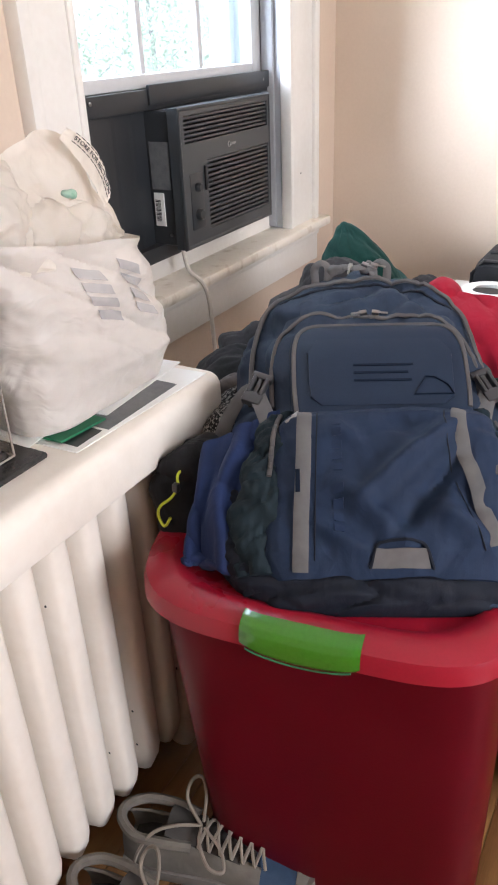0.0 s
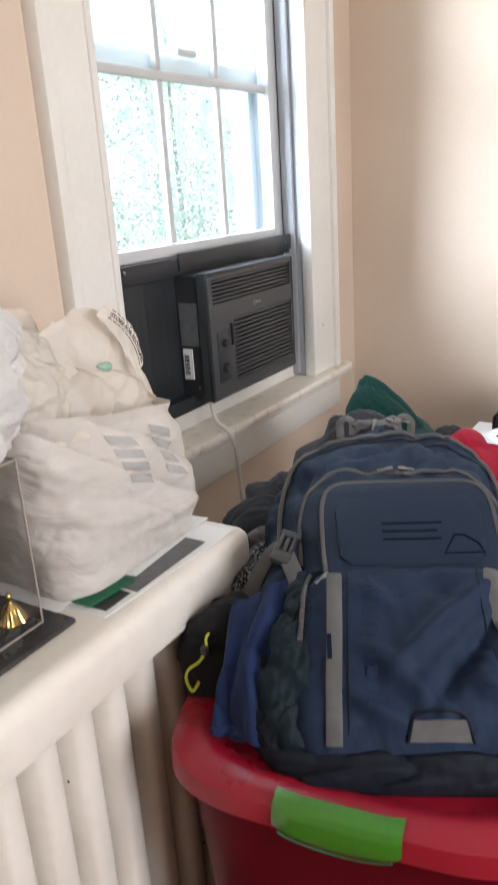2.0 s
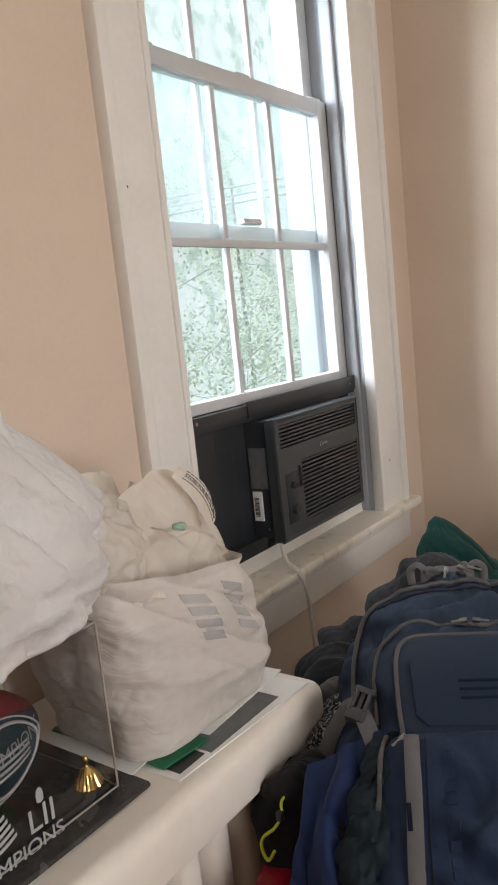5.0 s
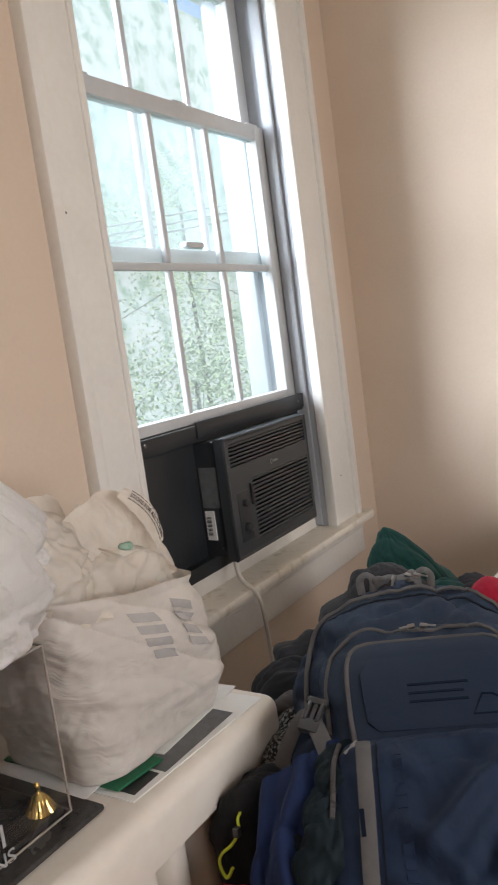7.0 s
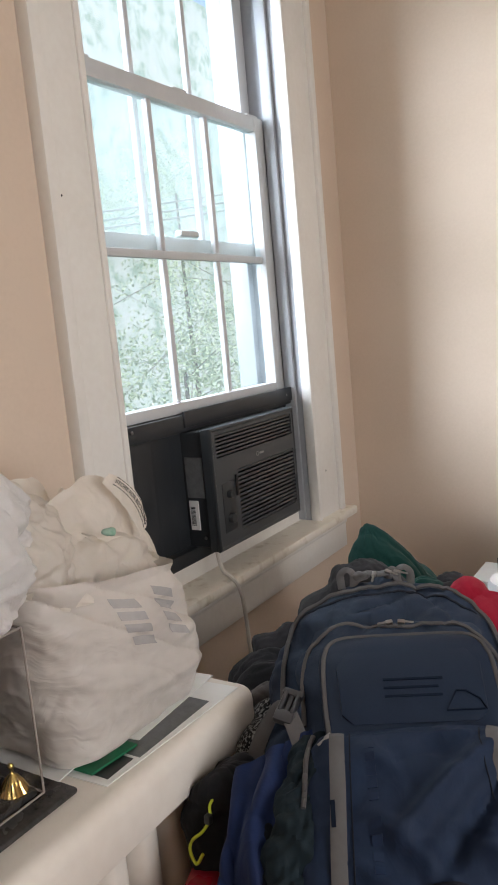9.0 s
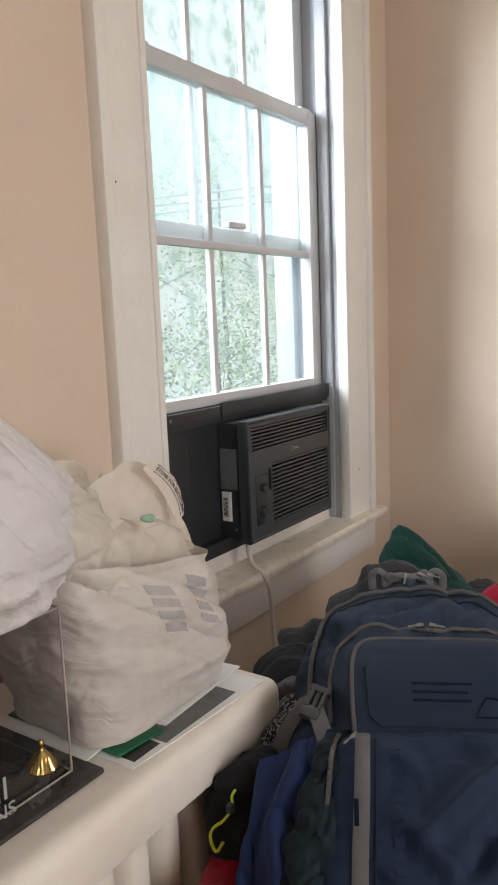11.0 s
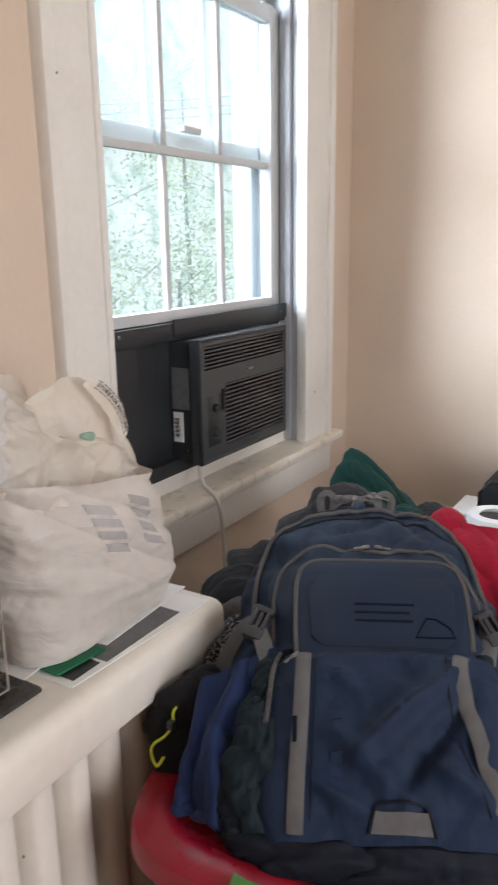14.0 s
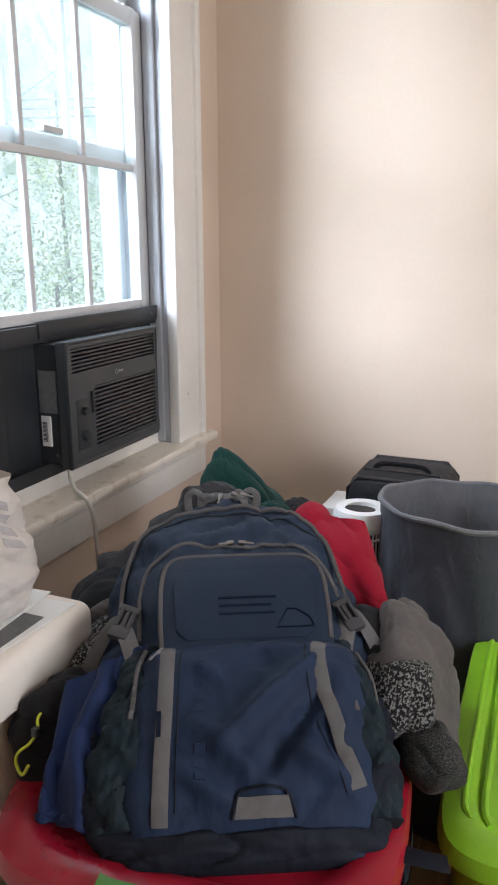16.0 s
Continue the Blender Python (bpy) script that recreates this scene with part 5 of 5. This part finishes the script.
def big_bag():
    """A tall slack bag: its neck stands up and the film falls in a long slope onto the smaller bag."""
    ob = thing("plastic_bag", "tall slack thin white plastic bag leaning over the display case", "bag", group="stuffed plastic bags")
    cy = 0.76
    keys = [(1.057, 0.100, 0.20, 0.255, 0.275, cy), (1.075, 0.128, 0.26, 0.325, 0.275, cy), (1.12, 0.150, 0.30, 0.362, 0.272, cy), (1.165, 0.150, 0.31, 0.366, 0.268, cy), (1.21, 0.142, 0.30, 0.374, 0.262, cy),
            (1.26, 0.126, 0.28, 0.330, 0.258, cy), (1.325, 0.105, 0.25, 0.272, 0.255, cy), (1.395, 0.080, 0.21, 0.226, 0.252, cy), (1.45, 0.052, 0.16, 0.190, 0.250, cy), (1.50, 0.016, 0.10, 0.13, 0.250, cy)]

    def film(p, way):
        """Long pulled folds above, dense crumpling in the full part below."""
        low = min(max((1.27 - p.z) / 0.12, 0.0), 1.0)
        slant = (p.y * 0.9 + p.z * 0.75, p.x * 0.6, p.z * 0.25 - p.y * 0.2)
        k = 0.020 * (folds(slant, 0.085, 4, 0.9) - 0.5) + 0.010 * (folds(slant, 0.040, 9, 0.9) - 0.5)
        k += low * (0.014 * crumple((p.x, p.y, p.z * 1.4), 0.075, 3) + 0.014 * crumple((p.x, p.y * 0.8, p.z * 1.5), 0.034, 6) + 0.006 * crumple(p, 0.016, 8))
        knot = math.exp(-((p.y - 1.10) ** 2 + (p.z - 1.155) ** 2) / 0.0009)
        return way * (k - 0.035 * knot) + Vector((0, 0, 0.012 * noise.noise(Vector(p) * 7) * (1 - low)))
    part("bag_body", loft(spread_levels(keys, 150), 300, 0.85, wrinkle=film), BAG_CLEAR, ob)
    part("bag_knot", heap((0.315, 1.085, 1.158), (0.016, 0.034, 0.016), 6.1, film=0.012, grain=0.03, rings=40, seg=60), BAG_CLEAR, ob, "tight twist of film")
    return ob


big_bag()


def flat_card(name, label, category, mat, corners, z, t=0.0016):
    bm = bmesh.new()
    lo = [bm.verts.new((x, y, z)) for x, y in corners]
    hi = [bm.verts.new((x, y, z + t)) for x, y in corners]
    bm.faces.new(lo[::-1])
    bm.faces.new(hi)
    for i in range(4):
        j = (i + 1) % 4
        bm.faces.new((lo[i], lo[j], hi[j], hi[i]))
    return tagged(part(name, bm, mat, smooth=False), label, category)


sheet_a = flat_card("brochure", "glossy white brochure with dark printed panel under the bag", "paper", PAPER, [(0.14, 1.112), (0.394, 1.124), (0.410, 1.430), (0.15, 1.415)], 0.8112)
part("printed_panel", boxes(((0.20, 1.136, 0.8130), (0.385, 1.19, 0.8136))), INK, sheet_a, "black printed panel", smooth=False)
part("printed_panel", boxes(((0.20, 1.196, 0.8130), (0.392, 1.37, 0.8136))), LABEL_GREY, sheet_a, "grey printed photograph", smooth=False)
flat_card("paper_sheet", "plain white sheet of paper under the bag", "paper", PAPER, [(0.18, 1.20), (0.362, 1.23), (0.348, 1.446), (0.16, 1.43)], 0.8142)
flat_card("folder", "dark green glossy card folder", "folder", GREEN_CARD, [(0.13, 1.125), (0.362, 1.130), (0.372, 1.215), (0.125, 1.215)], 0.8162, 0.003)
flat_card("folder", "dark green card folder edge beside the bag", "folder", GREEN_CARD, [(0.15, 1.36), (0.30, 1.375), (0.288, 1.452), (0.14, 1.44)], 0.8162, 0.004)
flat_card("paper_sheet", "plain white sheet of paper beside the display case", "paper", PAPER, [(0.15, 1.075), (0.335, 1.085), (0.33, 1.13), (0.145, 1.12)], 0.8192)


def display_case():
    ob = thing("display_case", "clear acrylic football display case on a black base", "display case")
    x0, x1, y0, y1, z0, z1 = 0.115, 0.338, 0.745, 1.066, 0.824, 1.054
    part("base", boxes(((0.085, 0.715, 0.812), (0.368, 1.098, 0.821)), bevel=0.004), STONE_BLACK, ob, "glossy black marbled base")
    part("plinth", boxes(((x0 + 0.006, y0 + 0.006, 0.821), (x1 - 0.006, y1 - 0.006, 0.832)), bevel=0.002), STONE_BLACK, ob)
    t = 0.003
    for lo, hi in (((x1 - t, y0, z0 - 0.002), (x1, y1, z1)), ((x0, y0, z0 - 0.002), (x0 + t, y1, z1)), ((x0 + t, y1 - t, z0 - 0.002), (x1 - t, y1, z1)), ((x0 + t, y0, z0 - 0.002), (x1 - t, y0 + t, z1)), ((x0 + t, y0 + t, z1 - t), (x1 - t, y1 - t, z1))):
        pane = part("acrylic_panel", boxes((lo, hi)), ACRYLIC, ob, smooth=False)
        pane.visible_shadow = False
    for a, b in (((x1, y1, z0), (x1, y1, z1)), ((x1, y0, z1), (x1, y1, z1)), ((x0, y1, z1), (x1, y1, z1)), ((x0, y1, z0), (x0, y1, z1)), ((x1, y0, z0), (x1, y1, z0)), ((x0, y1, z0), (x1, y1, z0))):
        part("acrylic_edge", tube([a, b], 0.0016, 6), ACRYLIC_EDGE, ob)
    face = Matrix(((0, 0, 1, 0), (1, 0, 0, 0), (0, 1, 0, 0), (0, 0, 0, 1)))
    lettering("title", "CHAMPIONS", 0.027, WHITE_INK, ob, Matrix.Translation((x1 + 0.001, 0.897, 0.827)) @ face, "silver-white printed lettering")
    lettering("numeral", "LII", 0.042, WHITE_INK, ob, Matrix.Translation((x1 + 0.001, 0.945, 0.857)) @ face)
    part("printed_cup", lathe([(0, 0.0), (0.005, 0.002), (0.0055, 0.010), (0.004, 0.017), (0, 0.02)], 12), WHITE_INK, ob).matrix_basis = pose(x1 + 0.001, 0.946, 0.875) @ Matrix.Diagonal((0.1, 1, 1, 1))
    for k in range(5):
        part("printed_mark", sheet(4, 8, lambda a, b, k=k: (x1 + 0.001, 0.869 + 0.040 * a - 0.003 * k, 0.846 + 0.0075 * k + 0.0045 * b + 0.010 * a * a), 0.0004), WHITE_INK, ob, "plain silver-white emblem")
    return ob


display_case()


def football():
    ob = thing("football", "teal and maroon souvenir football standing in the case", "football", pose(0.226, 0.897, 0.918))
    half, rad = 0.135, 0.080

    def r(t):
        return rad * max(1 - abs(t) ** 1.9, 0) ** 0.62 + 0.002

    def shell(a0, a1, grow=0.0):
        return sheet(36, 24, lambda u, v: ((r(2 * v - 1) + grow) * math.cos(a0 + (a1 - a0) * u), half * (2 * v - 1), (r(2 * v - 1) + grow) * math.sin(a0 + (a1 - a0) * u)))
    part("lower_panel", shell(radians(-230), radians(42)), BALL_TEAL, ob)
    part("upper_panel", shell(radians(42), radians(130)), BALL_RED, ob, "maroon leather panel")
    for q, w in ((0.30, 0.0022), (0.36, 0.0014)):
        pts = []
        for k in range(40):
            a = k * math.tau / 40
            t = 0.36 + q * 1.35 * math.cos(a)
            ang = radians(2) + q * 1.9 * math.sin(a)
            t = max(min(t, 0.97), -0.97)
            pts.append(((r(t) + 0.0005) * math.cos(ang), half * t, (r(t) + 0.0005) * math.sin(ang)))
        part("printed_oval", tube(pts, w, 5, True), WHITE_INK, ob, "silver-white printed oval")
    for k in range(4):
        part("printed_bar", sheet(2, 10, lambda u, v, k=k: ((r(0.1 + 0.5 * u) + 0.001) * math.cos(-0.16 + 0.1 * k + 0.045 * v), half * (0.1 + 0.5 * u), (r(0.1 + 0.5 * u) + 0.001) * math.sin(-0.16 + 0.1 * k + 0.045 * v)), 0.0004), WHITE_INK, ob)
    t = lettering("title", "CHAMPIONS", 0.024, WHITE_INK, ob, Matrix.Identity(4))
    for v in t.data.vertices:
        y, z = v.co.x + 0.045, v.co.y + 0.012
        q = max(min(y / half, 0.95), -0.95)
        v.co = (math.sqrt(max((r(q) + 0.0012) ** 2 - z * z, 0)), y, z)
    part("stand", lathe([(0.035, -0.092), (0.035, -0.088), (0.02, -0.080), (0.03, -0.070)], 24), STONE_BLACK, ob)
    return ob


football()


def bell():
    prof = [(0.0, 0.0), (0.020, 0.0), (0.021, 0.003), (0.0175, 0.010), (0.0125, 0.020), (0.009, 0.027), (0.004, 0.031), (0.0028, 0.036), (0.0045, 0.040), (0.005, 0.0435), (0.003, 0.047), (0.0, 0.0475)]
    bm = bmesh.new()
    seg = 40
    rings = []
    for rr, z in prof:
        flute = 0.0016 if 0.002 < z < 0.026 else 0.0
        rings.append([bm.verts.new(((rr + flute * (k % 2)) * math.cos(k * math.tau / seg), (rr + flute * (k % 2)) * math.sin(k * math.tau / seg), z)) for k in range(seg)])
    for A, B in zip(rings, rings[1:]):
        for k in range(seg):
            bm.faces.new((A[k], A[(k + 1) % seg], B[(k + 1) % seg], B[k]))
    ob = part("brass_support", bm, BRASS)
    ob.matrix_world = pose(0.312, 1.040, 0.8322) @ Matrix.Scale(0.88, 4)
    return tagged(ob, "small fluted brass bell on the display base", "bell")


bell()


# ---- far corner: fans, suitcase, hamper ----
def tower_fan(x, y, h, r):
    ob = thing("tower_fan", "slim white plastic tower fan with slotted grille", "fan", pose(x, y, 0), "white tower fans")
    part("base", lathe([(0, 0), (r * 1.5, 0), (r * 1.5, 0.014), (r * 1.1, 0.024), (0, 0.024)], 40), WHITE_PLASTIC, ob)
    part("core", lathe([(r * 0.86, 0.02), (r * 0.86, h - 0.03)], 40), AC_GREY, ob)
    part("lower_body", lathe([(r, 0.02), (r, 0.16), (r * 0.97, 0.165), (r * 0.85, 0.165)], 40), WHITE_PLASTIC, ob)
    hd = part("head", lathe([(r * 0.85, h - 0.050), (r * 0.97, h - 0.050), (r, h - 0.046), (r, h - 0.008), (r * 0.94, h), (r * 0.55, h), (r * 0.52, h - 0.006), (r * 0.5, h - 0.02), (0, h - 0.02)], 48), WHITE_PLASTIC, ob, "white fan head with oval grip recess")
    # flat black disc painted as the dark inside of the grip hollow
    part("grip_recess", lathe([(0, h + 0.0008), (r * 0.44, h + 0.0008), (r * 0.46, h - 0.001)], 28), SLOT_SHADE_BLACK, hd).matrix_basis = Matrix.Translation((0, -r * 0.2, 0)) @ Matrix.Diagonal((1.25, 0.75, 1, 1))
    bars = 44
    for k in range(bars):
        a = k * math.tau / bars
        part("grille_bar", tube([(r * 0.97 * math.cos(a), r * 0.97 * math.sin(a), 0.16), (r * 0.97 * math.cos(a), r * 0.97 * math.sin(a), h - 0.045)], r * 0.034, 5), WHITE_PLASTIC, ob)
    for z in [0.2 + k * 0.055 for k in range(int((h - 0.25) / 0.055) + 1)]:
        part("grille_ring", tube([(r * math.cos(k * math.tau / 40) * 0.985, r * math.sin(k * math.tau / 40) * 0.985, z) for k in range(40)], 0.0028, 5, True), WHITE_PLASTIC, ob)
    return ob


tower_fan(0.690, 2.225, 0.760, 0.069)
tower_fan(0.640, 2.085, 0.728, 0.060)


def suitcase():
    ob = thing("suitcase", "black soft-sided suitcase standing against the wall", "suitcase")
    part("shell", boxes(((0.565, 2.50, 0.03), (0.86, 2.80, 0.745)), bevel=0.05), CASE_BLACK, ob)
    for y in (2.53, 2.77):
        p = [(0.60, y, 0.74), (0.82, y, 0.74), (0.852, y, 0.705), (0.852, y, 0.08), (0.82, y, 0.04), (0.60, y, 0.04), (0.572, y, 0.08), (0.572, y, 0.705)]
        part("piping", tube(p, 0.006, 8, True), INK, ob)
    part("zip", tube([(0.60, 2.60, 0.747), (0.825, 2.60, 0.747)], 0.005, 6), INK, ob)
    part("handle", tube(smooth_path([(0.63, 2.62, 0.740), (0.64, 2.62, 0.758), (0.67, 2.62, 0.764), (0.75, 2.62, 0.764), (0.78, 2.62, 0.758), (0.79, 2.62, 0.740)], 6), 0.012, 8, flat=0.5), CASE_BLACK, ob, "padded top handle")
    for x in (0.63, 0.80):
        w = part("wheel", lathe([(0, -0.012), (0.026, -0.012), (0.03, -0.008), (0.03, 0.008), (0.026, 0.012), (0, 0.012)], 24), INK, ob)
        w.matrix_basis = pose(x, 2.54, 0.03, 0, 90, 0)
        w = part("wheel", lathe([(0, -0.012), (0.026, -0.012), (0.03, -0.008), (0.03, 0.008), (0.026, 0.012), (0, 0.012)], 24), INK, ob)
        w.matrix_basis = pose(x, 2.76, 0.03, 0, 90, 0)
    return ob


suitcase()
tagged(part("carton", boxes(((0.46, 2.62, 0.0), (0.548, 2.80, 0.60)), bevel=0.004), PAPER), "plain white cardboard carton against the wall", "box")


def hamper():
    ob = thing("laundry_hamper", "round collapsible grey fabric laundry hamper, empty and open", "hamper", pose(0.968, 2.275, 0))
    R, h = 0.232, 0.785

    def wall(rad, lift, seed):
        def f(u, v):
            a = u * math.tau
            k = 0.012 * (folds((math.cos(a) * 0.3, math.sin(a) * 0.3, v * 0.5), 0.13, seed) - 0.6) * (1 - abs(2 * v - 1) ** 4)
            k += 0.006 * math.sin(a * 2 + 1) * v
            return ((rad + k) * math.cos(a), (rad + k) * math.sin(a), lift + (h - lift) * v + 0.018 * math.sin(a + 3.5) * v)
        return f
    part("outer_wall", sheet(40, 96, wall(R, 0.002, 3)), HAMPER_OUT, ob)
    part("lining", sheet(40, 96, wall(R - 0.006, 0.012, 3)), HAMPER_IN, ob, "light grey lining")
    part("bottom", lathe([(0, 0.012), (R - 0.004, 0.012), (R - 0.002, 0.002), (0, 0.002)], 48), HAMPER_OUT, ob)
    rim = [((R + 0.006 * math.sin(2 * a + 1)) * math.cos(a), (R + 0.006 * math.sin(2 * a + 1)) * math.sin(a), h + 0.018 * math.sin(a + 3.5) + 0.003 * math.sin(9 * a)) for a in [k * math.tau / 72 for k in range(72)]]
    part("rim", tube(rim, 0.0065, 8, True), HAMPER_IN, ob, "pale grey padded rim")
    for a in (1.15, 4.3):
        b = Vector((math.cos(a), math.sin(a), 0))
        part("carry_strap", tube(smooth_path([b * (R - 0.010) + Vector((0, 0, h)), b * (R - 0.016) + Vector((0, 0, h - 0.08)), b * (R - 0.016) + Vector((0, 0, h - 0.2))], 6), 0.02, 8, flat=0.1, up=b), HAMPER_OUT, ob)
    return ob


hamper()


# ---- shoes ----
def sneaker(m):
    ob = thing("sneaker", "worn grey running shoe with blue toe and loose laces", "shoe", m, "pair of running shoes")
    L = 0.30
    prof = [(0.0, 0.024), (0.03, 0.036), (0.09, 0.037), (0.15, 0.036), (0.21, 0.046), (0.255, 0.044), (0.285, 0.030), (0.298, 0.012)]

    def half(x):
        for (a, w0), (b, w1) in zip(prof, prof[1:]):
            if a <= x <= b:
                return w0 + (w1 - w0) * (x - a) / (b - a)
        return 0.012

    def high(x):
        if x < 0.09:
            return 0.092 - 0.1 * x
        if x < 0.20:
            return 0.083 - (x - 0.09) * 0.20
        return max(0.061 - (x - 0.2) * 0.30, 0.03)
    sole = bmesh.new()
    rings = []
    for k in range(25):
        x = 0.001 + L * 0.99 * k / 24
        w = half(x) + 0.005
        rise = 0.012 * max(0, (x - 0.24) / 0.06) ** 2
        rings.append([sole.verts.new((x, y, z)) for y, z in ((-w * 0.9, rise), (w * 0.9, rise), (w, rise + 0.010), (w * 0.98, rise + 0.026), (-w * 0.98, rise + 0.026), (-w, rise + 0.010))])
    for A, B in zip(rings, rings[1:]):
        for k in range(6):
            sole.faces.new((A[k], A[(k + 1) % 6], B[(k + 1) % 6], B[k]))
    sole.faces.new(rings[0][::-1])
    sole.faces.new(rings[-1])
    part("sole", sole, RUBBER, ob, "scuffed grey rubber sole")

    def upper(x0, x1, a0, a1, grow=0.0):
        def f(u, v):
            x = x0 + (x1 - x0) * v
            a = a0 + (a1 - a0) * u
            w, h = half(min(x, L - 0.004)) + grow, high(x) - 0.024 + grow
            return (x, w * power(math.cos(a), 0.75), 0.024 + h * power(max(math.sin(a), 0), 0.8) + 0.002 * noise.noise(Vector((x * 60, a * 4, 0))))
        return f
    part("heel_counter", sheet(12, 14, upper(0.004, 0.12, 0, radians(62)), 0.004), SHOE_GREY, ob)
    part("heel_counter", sheet(12, 14, upper(0.004, 0.12, radians(118), math.pi), 0.004), SHOE_GREY, ob)
    part("quarter", sheet(14, 14, upper(0.115, 0.22, 0, radians(70)), 0.004), SHOE_GREY, ob)
    part("quarter", sheet(14, 14, upper(0.115, 0.22, radians(110), math.pi), 0.004), SHOE_GREY, ob)
    part("toe_box", sheet(20, 24, upper(0.20, L - 0.004, 0, math.pi, -0.001), 0.003), SHOE_BLUE, ob, "blue mesh toe")
    part("toe_cap", sheet(10, 24, upper(0.272, L - 0.002, 0, math.pi, 0.001), 0.003), SHOE_GREY, ob)
    part("tongue", sheet(14, 8, lambda u, v: (0.075 + 0.135 * v, 0.026 * (2 * u - 1), 0.105 - 0.046 * v - 0.008 * (2 * u - 1) ** 2), 0.006), SHOE_IN, ob)
    part("insole", sheet(10, 6, lambda u, v: (0.01 + 0.2 * v, (half(0.01 + 0.2 * v) - 0.005) * (2 * u - 1), 0.034), 0.003), SHOE_IN, ob)
    col = [(0.115, -0.028, 0.082), (0.07, -0.034, 0.090), (0.03, -0.032, 0.092), (0.006, -0.016, 0.096), (0.000, 0.0, 0.098), (0.006, 0.016, 0.096), (0.03, 0.032, 0.092), (0.07, 0.034, 0.090), (0.115, 0.028, 0.082)]
    part("collar", tube(smooth_path(col, 6), 0.008, 8), SHOE_GREY, ob, "padded grey collar")
    rnd = random.Random(9)
    for k in range(6):
        x, z = 0.125 + 0.017 * k, 0.086 - 0.0042 * k
        for sg in (-1, 1):
            part("lace", tube(smooth_path([(x, -0.026 * sg, z - 0.006), (x + 0.006, -0.012 * sg, z + 0.007), (x + 0.012, 0.012 * sg, z + 0.006), (x + 0.017, 0.026 * sg, z - 0.008)], 5), 0.0028, 6), LACE, ob)
    part("lace", tube(smooth_path([(0.125, 0.0, 0.095), (0.10, 0.02, 0.125), (0.105, 0.035, 0.15), (0.122, 0.034, 0.160), (0.13, 0.02, 0.14), (0.128, 0.004, 0.102)], 8), 0.0028, 6), LACE, ob)
    part("lace", tube(smooth_path([(0.125, 0.0, 0.095), (0.13, -0.03, 0.098), (0.15, -0.055, 0.085), (0.17, -0.05, 0.075), (0.16, -0.025, 0.085), (0.13, -0.003, 0.097)], 8), 0.0028, 6), LACE, ob)
    part("lace", tube(smooth_path([(0.125, 0.0, 0.097), (0.09, -0.015, 0.108), (0.06, -0.03, 0.105), (0.04, -0.045, 0.08), (0.03, -0.05, 0.05)], 8), 0.0026, 6), LACE, ob)
    return ob


first = sneaker(pose(0.405, 1.078, 0.0, 0, 0, 17) @ Matrix.Scale(1.15, 4))
copy_thing(first, pose(0.40, 0.955, 0.0, 0, 0, 8))


# ---- oak strips of the floor ----
strip = boxes(((-0.0284, -0.45, -0.012), (0.0284, 0.45, 0.0)), bevel=0.0012)
plank_mesh = part("plank", strip, OAK, floor)
plank_mesh.location = (0.30, 1.0, 0)
rnd = random.Random(2)
for i in range(20):
    shift = rnd.uniform(-0.4, 0.4)
    for j in range(3):
        if i == 0 and j == 0:
            continue
        p = new("plank", plank_mesh.data)
        p.parent = floor
        p.location = (0.30 + 0.0582 * i, 0.55 + shift + 0.902 * j, 0)
plank_mesh.location = (0.30, 0.55, 0)
